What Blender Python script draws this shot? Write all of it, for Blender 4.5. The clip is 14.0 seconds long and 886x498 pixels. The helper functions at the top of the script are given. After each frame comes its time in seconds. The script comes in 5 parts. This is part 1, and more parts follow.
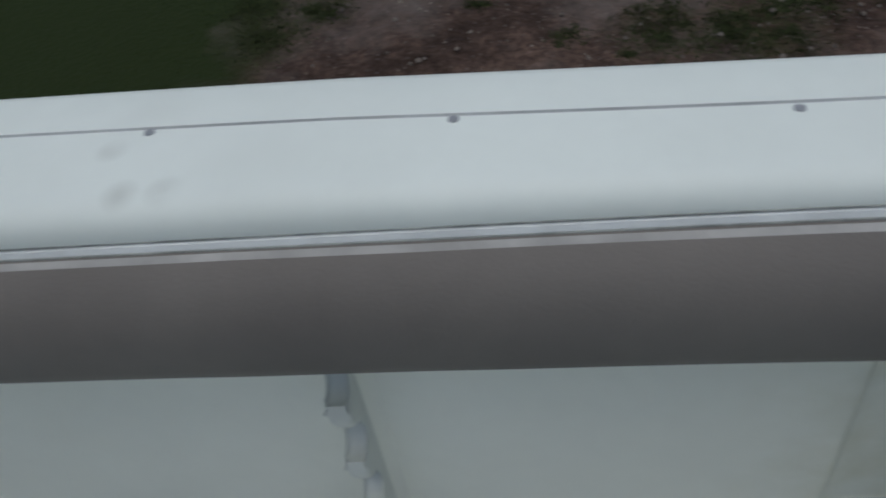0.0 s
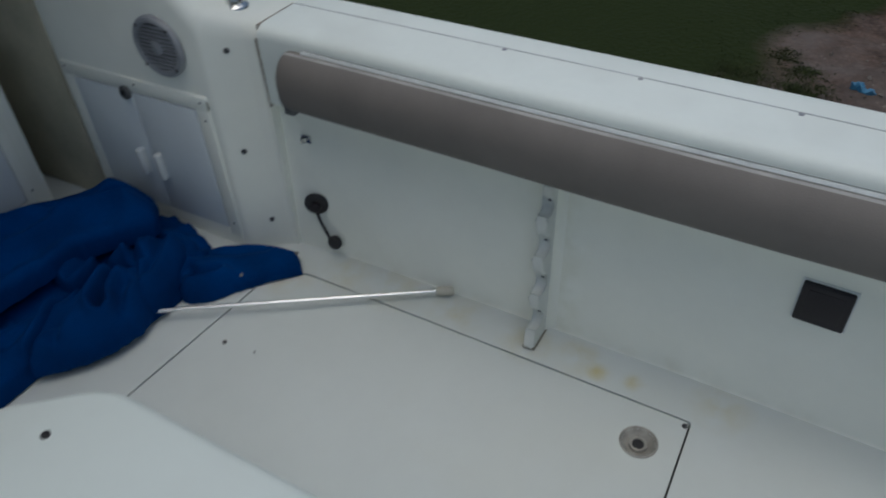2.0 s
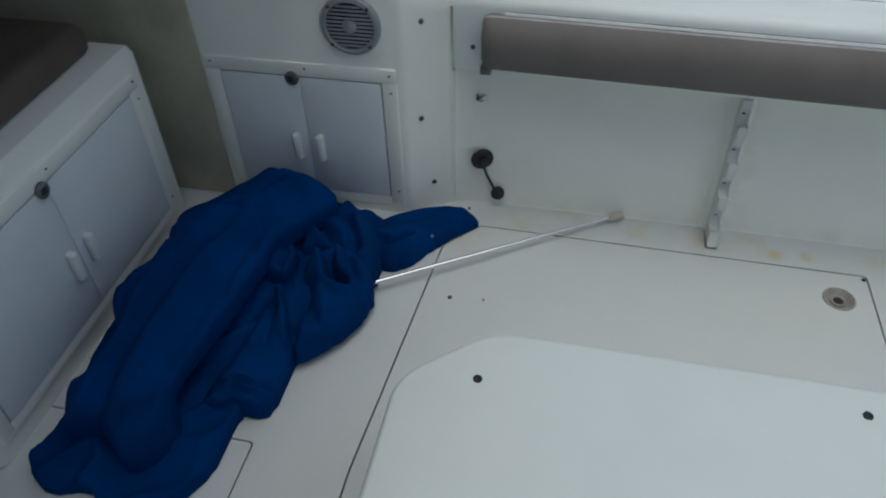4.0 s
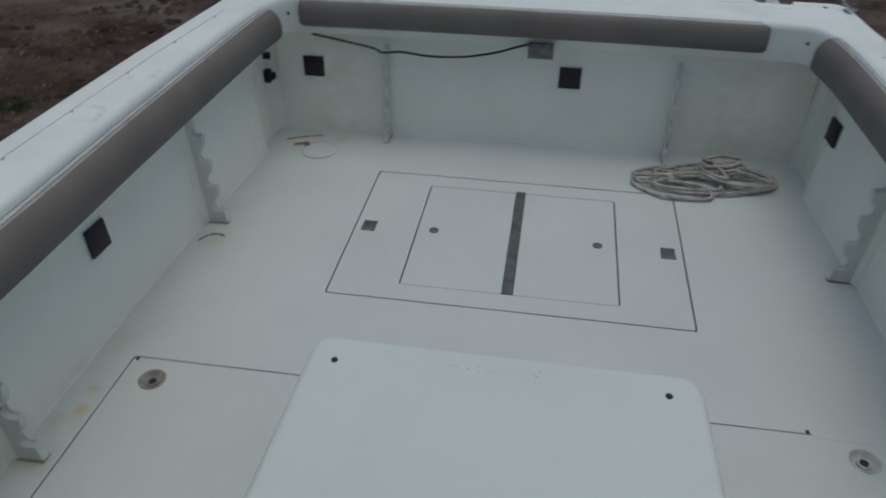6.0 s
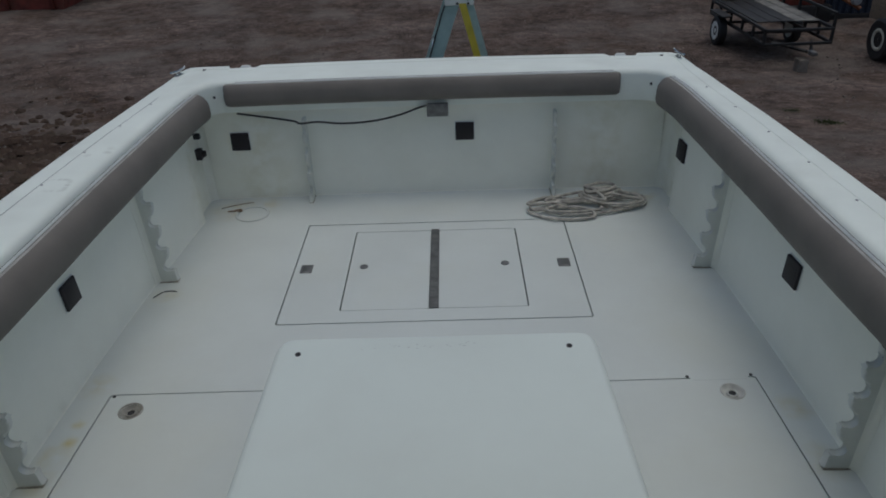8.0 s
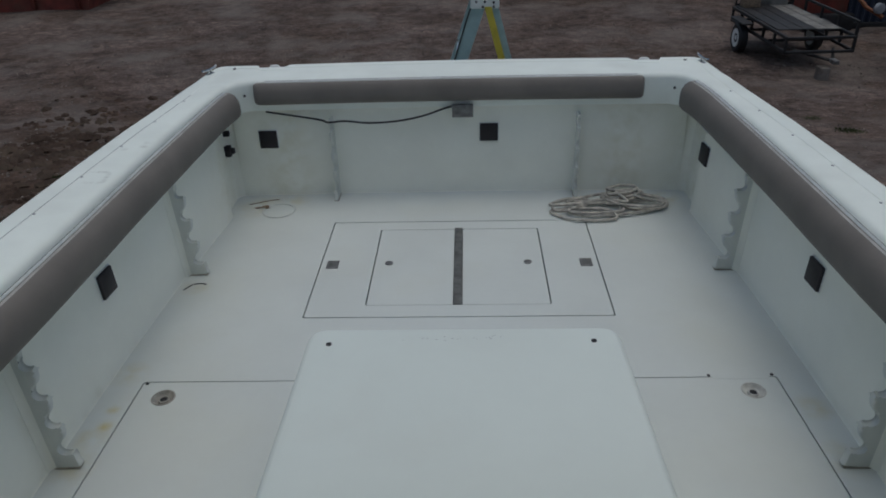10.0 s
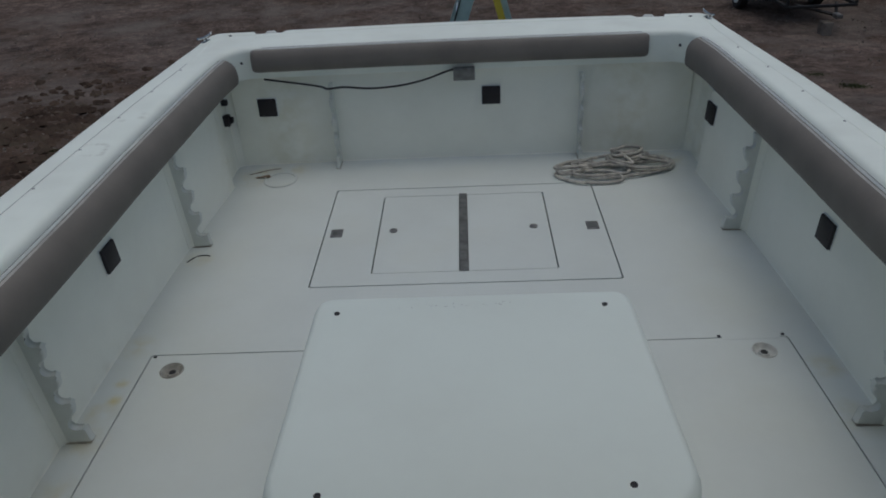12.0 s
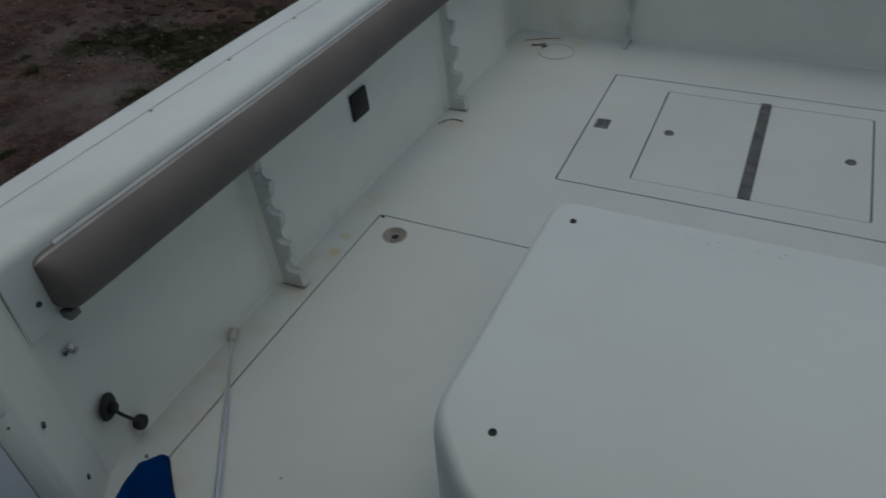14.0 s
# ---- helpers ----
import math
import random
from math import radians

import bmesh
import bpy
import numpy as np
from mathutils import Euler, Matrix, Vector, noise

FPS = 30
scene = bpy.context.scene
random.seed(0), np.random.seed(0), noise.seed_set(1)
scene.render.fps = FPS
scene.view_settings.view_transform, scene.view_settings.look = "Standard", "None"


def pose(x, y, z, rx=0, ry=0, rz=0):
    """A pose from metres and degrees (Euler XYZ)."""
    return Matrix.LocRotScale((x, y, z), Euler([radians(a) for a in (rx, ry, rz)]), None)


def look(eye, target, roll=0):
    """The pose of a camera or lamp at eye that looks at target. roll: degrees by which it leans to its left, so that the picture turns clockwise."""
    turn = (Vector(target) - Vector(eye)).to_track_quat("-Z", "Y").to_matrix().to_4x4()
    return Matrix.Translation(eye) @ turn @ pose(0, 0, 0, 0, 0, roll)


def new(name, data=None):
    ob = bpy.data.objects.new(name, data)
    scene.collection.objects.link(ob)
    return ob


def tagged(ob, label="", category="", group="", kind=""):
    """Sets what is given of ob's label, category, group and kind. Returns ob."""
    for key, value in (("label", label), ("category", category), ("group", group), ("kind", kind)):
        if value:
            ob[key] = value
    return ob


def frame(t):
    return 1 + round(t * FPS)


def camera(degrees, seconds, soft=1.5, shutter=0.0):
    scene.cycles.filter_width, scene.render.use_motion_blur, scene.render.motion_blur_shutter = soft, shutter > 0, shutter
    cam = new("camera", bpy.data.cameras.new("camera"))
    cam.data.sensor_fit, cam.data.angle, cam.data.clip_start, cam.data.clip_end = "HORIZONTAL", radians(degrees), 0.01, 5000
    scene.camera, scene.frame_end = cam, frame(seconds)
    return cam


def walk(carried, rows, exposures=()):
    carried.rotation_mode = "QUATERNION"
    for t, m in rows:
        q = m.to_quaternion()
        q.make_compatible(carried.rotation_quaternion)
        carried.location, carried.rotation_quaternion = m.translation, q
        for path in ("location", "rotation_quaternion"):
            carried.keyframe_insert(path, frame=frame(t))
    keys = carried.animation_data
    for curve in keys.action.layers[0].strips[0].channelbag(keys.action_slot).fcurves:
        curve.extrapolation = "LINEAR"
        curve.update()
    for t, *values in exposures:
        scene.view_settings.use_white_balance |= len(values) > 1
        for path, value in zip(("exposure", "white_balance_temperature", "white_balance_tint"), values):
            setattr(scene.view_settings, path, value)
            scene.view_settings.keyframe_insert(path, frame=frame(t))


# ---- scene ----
# Boat cockpit: x to port, y aft, z up, the deck at z = 0.
cam = camera(62.0, 14.0, soft=1.8, shutter=0.2)
# seconds, eye, yaw, pitch, roll
PATH = [
    (0, (-0.758, 3.171, 1.109), 98.72, -45.55, -10.48),
    (0.2, (-0.747, 3.093, 1.117), 107.07, -44.34, -11.91),
    (0.3, (-0.729, 3.025, 1.122), 108.29, -43.78, -10.57),
    (0.5, (-0.706, 2.878, 1.169), 111.41, -43.82, -9.92),
    (0.7, (-0.655, 2.757, 1.180), 114.95, -41.68, -8.64),
    (1, (-0.592, 2.536, 1.192), 117.61, -40.18, -6.60),
    (1.5, (-0.370, 2.307, 1.328), 118.52, -39.12, -5.86),
    (2, (-0.017, 2.198, 1.421), 120.74, -40.28, -3.04),
    (2.2, (0.102, 2.205, 1.459), 125.08, -42.93, -2.57),
    (3.2, (0.370, 1.690, 1.510), 120.50, -44.60, -0.40),
    (4.3, (0.530, 1.135, 1.513), 89.77, -43.07, -1.05),
    (4.5, (0.473, 0.995, 1.483), 77.24, -44.44, 2.41),
    (5, (0.270, 0.888, 1.505), 62.60, -43.43, -1.54),
    (5.5, (0.159, 0.810, 1.597), 40.35, -40.13, -2.08),
    (6, (0.086, 0.582, 1.691), 8.76, -35.75, 0.41),
    (6.5, (0.146, 0.383, 1.728), 5.19, -31.80, -5.05),
    (7, (0.210, 0.263, 1.687), 3.53, -32.36, -4.91),
    (7.5, (0.166, 0.147, 1.706), 0.62, -30.35, -4.19),
    (7.7, (0.124, 0.099, 1.730), 0.69, -29.30, -2.55),
    (10, (0.055, -0.000, 1.734), 2.36, -28.73, -1.79),
    (10.5, (0.053, 0.006, 1.732), 1.72, -28.97, -1.71),
    (11, (0.057, 0.019, 1.736), 1.46, -29.55, -2.24),
    (11.5, (0.039, 0.029, 1.726), 1.56, -30.61, -1.62),
    (12, (0.032, 0.028, 1.718), 2.53, -31.34, -3.15),
    (12.5, (0.015, 0.040, 1.703), 4.12, -33.52, -2.37),
    (13, (0.025, 0.054, 1.670), 6.95, -35.42, -4.17),
    (13.5, (0.056, 0.205, 1.610), 15.59, -40.66, -1.42),
    (14, (0.013, 0.357, 1.566), 27.67, -39.32, -4.74),
]


def aim(eye, yaw, pitch, roll):
    a, b = radians(yaw), radians(pitch)
    way = Vector((-math.sin(a) * math.cos(b), math.cos(a) * math.cos(b), math.sin(b)))
    return look(eye, Vector(eye) + way, roll)


walk(cam, [(t, aim(e, a, b, r)) for t, e, a, b, r in PATH], [(0.0, -0.99, 5830, 3.0), (2.2, -1.0, 5830, 3.0), (4.5, -0.82, 5830, 3.0), (5.0, -0.93, 5830, 3.0), (5.5, -1.03, 5830, 3.0), (6.2, -1.20, 5870, 3.0), (7.5, -1.25, 5880, 3.0), (10.0, -1.13, 5880, 3.0), (11.0, -1.13, 5880, 3.0), (12.5, -1.38, 5870, 3.0), (13.0, -1.49, 5850, 3.0), (13.3, -1.65, 5830, 3.0), (14.0, -1.66, 5830, 3.0)])

# ---- light: overcast sky ----
world = bpy.data.worlds.new("overcast_sky")
scene.world = world
world.use_nodes = True
wn = world.node_tree
sky = wn.nodes.new("ShaderNodeTexSky")
sky.sky_type = "NISHITA"
sky.sun_disc = False
sky.sun_elevation = radians(84)
sky.sun_rotation = radians(70)
sky.dust_density = 6.0
sky.air_density = 1.2
wn.links.new(sky.outputs[0], wn.nodes["Background"].inputs[0])
wn.nodes["Background"].inputs[1].default_value = 0.142
sun = new("sun", bpy.data.lights.new("sun", "SUN"))
sun.data.energy = 0.60
sun.data.angle = radians(70)
sun.data.color = (1.0, 0.97, 0.93)
sun.matrix_world = look((0.32, 1.75, 11.0), (0, 1.8, 0))


# ---- materials ----
def mat(name, base, rough=0.5, metal=0.0, var=0.08, scale=6.0, bump=0.0, bump_scale=200.0, dirt=None, dirt_amount=0.0, dirt_scale=2.5, dirt_from=0.52, random_tint=0.0, coat=0.0, spec=0.5):
    """Principled surface with tone variation at two scales, optional dirt and fine relief, in metres."""
    m = bpy.data.materials.new(name)
    m.use_nodes = True
    t = m.node_tree
    p = t.nodes["Principled BSDF"]
    co = t.nodes.new("ShaderNodeTexCoord")

    def noise_tex(s, detail=5.0):
        n = t.nodes.new("ShaderNodeTexNoise")
        n.inputs["Scale"].default_value = s
        n.inputs["Detail"].default_value = detail
        t.links.new(co.outputs["Object"], n.inputs["Vector"])
        return n

    def ramp(src, a, b, c0, c1):
        r = t.nodes.new("ShaderNodeValToRGB")
        r.color_ramp.elements[0].position, r.color_ramp.elements[1].position = a, b
        r.color_ramp.elements[0].color, r.color_ramp.elements[1].color = c0, c1
        t.links.new(src, r.inputs[0])
        return r.outputs[0]

    def mix(fac, a, b, blend="MIX"):
        n = t.nodes.new("ShaderNodeMix")
        n.data_type, n.blend_type = "RGBA", blend
        for sock, v in ((n.inputs[0], fac), (n.inputs[6], a), (n.inputs[7], b)):
            if isinstance(v, (int, float, tuple)):
                sock.default_value = v
            else:
                t.links.new(v, sock)
        return n.outputs[2]

    lo = tuple(c * (1 - var) for c in base) + (1,)
    hi = tuple(min(1, c * (1 + var)) for c in base) + (1,)
    col = ramp(noise_tex(scale).outputs[0], 0.35, 0.65, lo, hi)
    fine = ramp(noise_tex(scale * 12).outputs[0], 0.3, 0.7, (1 - var * 0.5,) * 3 + (1,), (1, 1, 1, 1))
    col = mix(1.0, col, fine, "MULTIPLY")
    if dirt:
        mask = ramp(noise_tex(dirt_scale, 8).outputs[0], dirt_from, dirt_from + 0.23, (0, 0, 0, 1), (dirt_amount,) * 3 + (1,))
        col = mix(mask, col, dirt + (1,))
    if random_tint:
        info = t.nodes.new("ShaderNodeObjectInfo")
        r = ramp(info.outputs["Random"], 0, 1, (1 - random_tint,) * 3 + (1,), (1, 1, 1, 1))
        col = mix(1.0, col, r, "MULTIPLY")
    t.links.new(col, p.inputs["Base Color"])
    rr = t.nodes.new("ShaderNodeMapRange")
    rr.inputs["To Min"].default_value, rr.inputs["To Max"].default_value = max(0.02, rough - 0.08), min(1, rough + 0.08)
    t.links.new(noise_tex(scale * 3).outputs[0], rr.inputs[0])
    t.links.new(rr.outputs[0], p.inputs["Roughness"])
    p.inputs["Metallic"].default_value = metal
    p.inputs["Coat Weight"].default_value = coat
    p.inputs["Specular IOR Level"].default_value = spec
    if bump:
        b = t.nodes.new("ShaderNodeBump")
        b.inputs["Strength"].default_value = 0.6
        b.inputs["Distance"].default_value = bump
        t.links.new(noise_tex(bump_scale, 3).outputs[0], b.inputs["Height"])
        t.links.new(b.outputs[0], p.inputs["Normal"])
    return m


def add_stains(m, spots, tint, strength):
    """Soft-edged stains at fixed spots (x, y, radius), or (x, y, radius, z), of a surface, each torn by noise."""
    t = m.node_tree
    p = t.nodes["Principled BSDF"]
    old = p.inputs["Base Color"].links[0].from_socket
    co = t.nodes.new("ShaderNodeTexCoord")
    n = t.nodes.new("ShaderNodeTexNoise")
    n.inputs["Scale"].default_value = 14.0
    n.inputs["Detail"].default_value = 6.0
    t.links.new(co.outputs["Object"], n.inputs["Vector"])
    total = None
    for x, y, r, *high in spots:
        d = t.nodes.new("ShaderNodeVectorMath")
        d.operation = "DISTANCE"
        flat = t.nodes.new("ShaderNodeVectorMath")
        flat.operation = "MULTIPLY"
        flat.inputs[1].default_value = (1, 1, 1 if high else 0)
        t.links.new(co.outputs["Object"], flat.inputs[0])
        t.links.new(flat.outputs[0], d.inputs[0])
        d.inputs[1].default_value = (x, y, high[0] if high else 0)
        mr = t.nodes.new("ShaderNodeMapRange")
        mr.inputs["From Min"].default_value, mr.inputs["From Max"].default_value = r, r * 0.2
        mr.inputs["To Max"].default_value = strength
        t.links.new(d.outputs["Value"], mr.inputs[0])
        if total is None:
            total = mr.outputs[0]
        else:
            a = t.nodes.new("ShaderNodeMath")
            a.operation = "MAXIMUM"
            t.links.new(total, a.inputs[0])
            t.links.new(mr.outputs[0], a.inputs[1])
            total = a.outputs[0]
    tear = t.nodes.new("ShaderNodeMapRange")
    tear.inputs["From Min"].default_value, tear.inputs["From Max"].default_value = 0.35, 0.65
    t.links.new(n.outputs[0], tear.inputs[0])
    f = t.nodes.new("ShaderNodeMath")
    f.operation = "MULTIPLY"
    t.links.new(total, f.inputs[0])
    t.links.new(tear.outputs[0], f.inputs[1])
    mx = t.nodes.new("ShaderNodeMix")
    mx.data_type = "RGBA"
    t.links.new(f.outputs[0], mx.inputs[0])
    t.links.new(old, mx.inputs[6])
    mx.inputs[7].default_value = tint + (1,)
    t.links.new(mx.outputs[2], p.inputs["Base Color"])


GEL = (0.875, 0.885, 0.806)
gelcoat = mat("white_gelcoat", GEL, 0.45, var=0.025, scale=3, dirt=(0.62, 0.62, 0.52), dirt_amount=0.25, dirt_scale=1.6)
add_stains(gelcoat, [(-1.2, 3.62, 0.22), (-0.95, 3.8, 0.22), (1.2, 3.68, 0.2), (0.9, 3.82, 0.2), (-1.3, 1.75, 0.1)], (0.64, 0.62, 0.46), 0.40)
add_stains(gelcoat, [(-1.275, 1.06 + 0.1 * k, 0.045 + 0.012 * (k % 3), 0.0) for k in range(14)] + [(1.275, 1.3 + 0.14 * k, 0.045, 0.0) for k in range(6)], (0.64, 0.61, 0.48), 0.4)
RING = [(-1.326 + 0.042 * math.copysign(abs(math.cos(a)) ** 0.4, math.cos(a)) - 0.012 * math.sin(a), 2.484 + 0.05 * math.copysign(abs(math.sin(a)) ** 0.4, math.sin(a)), 0.0135) for a in np.linspace(0, 6.1, 36).tolist()]
gelcoat_top = mat("chalky_white_gelcoat", (0.86, 0.90, 0.845), 0.55, var=0.03, scale=4, dirt=(0.6, 0.61, 0.56), dirt_amount=0.3, dirt_scale=3)
add_stains(gelcoat_top, [*RING, (-1.267, 2.80, 0.022), (-1.267, 2.843, 0.022), (-1.335, 2.77, 0.02)], (0.47, 0.48, 0.43), 0.5)
deck_paint = mat("non_skid_deck", (0.622, 0.656, 0.640), 0.6, var=0.03, scale=2.5, bump=0.0006, bump_scale=420, dirt=(0.6, 0.6, 0.5), dirt_amount=0.35, dirt_scale=1.3)
add_stains(deck_paint, [(-1.218, 1.91, 0.045), (-1.22, 2.0, 0.04), (-1.25, 1.15, 0.1), (-1.26, 1.3, 0.12), (-1.25, 1.5, 0.1), (-1.24, 1.72, 0.1), (-1.25, 1.85, 0.09), (-1.24, 2.2, 0.09), (1.24, 1.75, 0.1), (1.24, 2.0, 0.08), (-1.15, 1.0, 0.1), (-1.1, 3.68, 0.16), (-0.95, 3.72, 0.14), (1.1, 3.7, 0.14), (-1.19, 2.83, 0.08)], (0.56, 0.52, 0.36), 0.6)
add_stains(deck_paint, [(-1.218, 1.91, 0.035), (-1.22, 2.0, 0.03)], (0.56, 0.49, 0.22), 0.7)
box_paint = mat("smooth_white_gelcoat", (0.745, 0.80, 0.76), 0.55, var=0.02, scale=2, dirt=(0.62, 0.63, 0.58), dirt_amount=0.2)
# shade on the engine box front, put into a colour
front_shade = mat("dark_grey_front_shade", (0.29, 0.30, 0.315), 0.6, var=0.1, scale=5)
caulk = mat("dark_seam_caulk", (0.10, 0.105, 0.10), 0.8, var=0.3, scale=30)
brown_caulk = mat("dirty_brown_sealant", (0.33, 0.305, 0.25), 0.8, var=0.3, scale=30)
grey_caulk = mat("grey_seam_caulk", (0.33, 0.34, 0.32), 0.8, var=0.3, scale=30)
vinyl = mat("taupe_vinyl", (0.171, 0.154, 0.138), 0.72, var=0.08, scale=5, bump=0.0008, bump_scale=260, dirt=(0.21, 0.19, 0.17), dirt_amount=0.2)
worn_vinyl = mat("worn_pale_vinyl", (0.40, 0.388, 0.37), 0.65, var=0.16, scale=14)
piping = mat("white_vinyl_welt", (0.72, 0.74, 0.73), 0.45, var=0.08, scale=20)
black_plastic = mat("black_plastic", (0.010, 0.007, 0.011), 0.55, var=0.2, scale=20)
rubber = mat("black_rubber", (0.02, 0.019, 0.021), 0.6, var=0.2, scale=30)
chrome = mat("weathered_chrome", (0.62, 0.63, 0.63), 0.18, 1.0, var=0.12, scale=25)
aluminium = mat("brushed_aluminium", (0.90, 0.90, 0.895), 0.22, 1.0, var=0.05, scale=8)
dull_metal = mat("dull_grey_metal", (0.20, 0.20, 0.20), 0.5, 0.8, var=0.25, scale=40)
screw_metal = mat("dark_screw_head", (0.09, 0.09, 0.095), 0.5, 0.6, var=0.2, scale=60)
silver_paint = mat("silver_grey_plastic", (0.30, 0.31, 0.33), 0.4, var=0.08, scale=30)
door_paint = mat("pale_grey_plastic_door", (0.71, 0.75, 0.765), 0.4, var=0.03, scale=6)
canvas = mat("blue_acrylic_canvas", (0.0014, 0.032, 0.137), 0.95, var=0.2, scale=7, bump=0.0007, bump_scale=500, dirt=(0.0018, 0.038, 0.17), dirt_amount=0.3, spec=0.06)
# dark tones of the unseen bulkhead and hard top, to cut bounced light
unseen_tan = mat("tan_unseen_bulkhead", (0.17, 0.15, 0.12), 0.7, var=0.12, scale=3)
unseen_grey = mat("grey_unseen_hard_top", (0.30, 0.30, 0.29), 0.9, var=0.08, scale=5)
# shade and stain of the recessed side wall, mixed into one colour
olive_shade = mat("olive_brown_shade_and_stain", (0.46, 0.43, 0.32), 0.75, var=0.15, scale=5)
cushion_brown = mat("brown_vinyl_cushion", (0.10, 0.075, 0.06), 0.5, var=0.12, scale=8)
rope_fibre = mat("weathered_rope", (0.47, 0.445, 0.40), 0.9, var=0.35, scale=25, bump=0.004, bump_scale=90)
beige_plastic = mat("beige_plastic", (0.52, 0.50, 0.42), 0.5, var=0.1, scale=30)
socket_plastic = mat("dirty_grey_plastic", (0.33, 0.315, 0.28), 0.5, var=0.2, scale=40)
pale_socket = mat("pale_grey_plastic", (0.55, 0.55, 0.52), 0.5, var=0.15, scale=40)
rust = mat("rust_flakes", (0.26, 0.19, 0.13), 0.9, var=0.4, scale=40)
rack_plastic = mat("dull_white_rack_plastic", (0.67, 0.69, 0.65), 0.5, var=0.05, scale=8, dirt=(0.46, 0.44, 0.37), dirt_amount=0.3)
seam_grey = mat("pale_grey_seam", (0.52, 0.54, 0.53), 0.7, var=0.15, scale=12)
strip_rubber = mat("grey_hinge_strip", (0.115, 0.118, 0.115), 0.6, var=0.3, scale=25)
teal_paint = mat("pale_teal_fibreglass", (0.33, 0.45, 0.45), 0.45, var=0.12, scale=12)
yellow_paint = mat("yellow_fibreglass", (0.55, 0.45, 0.05), 0.45, var=0.12, scale=12)
white_plastic = mat("white_plastic", (0.72, 0.74, 0.72), 0.45, var=0.06, scale=12)
black_steel = mat("black_painted_steel", (0.014, 0.013, 0.014), 0.6, var=0.3, scale=10)
mesh_steel = mat("weathered_plank", (0.20, 0.19, 0.175), 0.8, var=0.3, scale=6)
red_paint = mat("faded_red_paint", (0.17, 0.035, 0.025), 0.55, var=0.3, scale=4, dirt=(0.1, 0.06, 0.04), dirt_amount=0.6)
orange_paint = mat("orange_paint", (0.20, 0.07, 0.025), 0.55, var=0.2, scale=6)
navy_paint = mat("dark_blue_steel", (0.02, 0.028, 0.05), 0.55, var=0.25, scale=1.5)
blue_rag_cloth = mat("bright_blue_plastic_film", (0.06, 0.22, 0.38), 0.5, var=0.2, scale=20)
stone_mat = mat("pale_pebbles", (0.19, 0.165, 0.143), 0.95, var=0.5, scale=3, spec=0.1)
clod_mat = mat("dark_damp_soil", (0.075, 0.052, 0.040), 0.95, var=0.4, scale=2.0, spec=0.1, dirt=(0.12, 0.10, 0.075), dirt_amount=0.6, dirt_scale=1.2)
grass_mat = mat("grass_blades", (0.040, 0.055, 0.018), 0.9, var=0.35, scale=1.5, spec=0.05)
weed_mat = mat("weed_leaves", (0.055, 0.068, 0.03), 0.9, var=0.3, scale=2.5, spec=0.05)


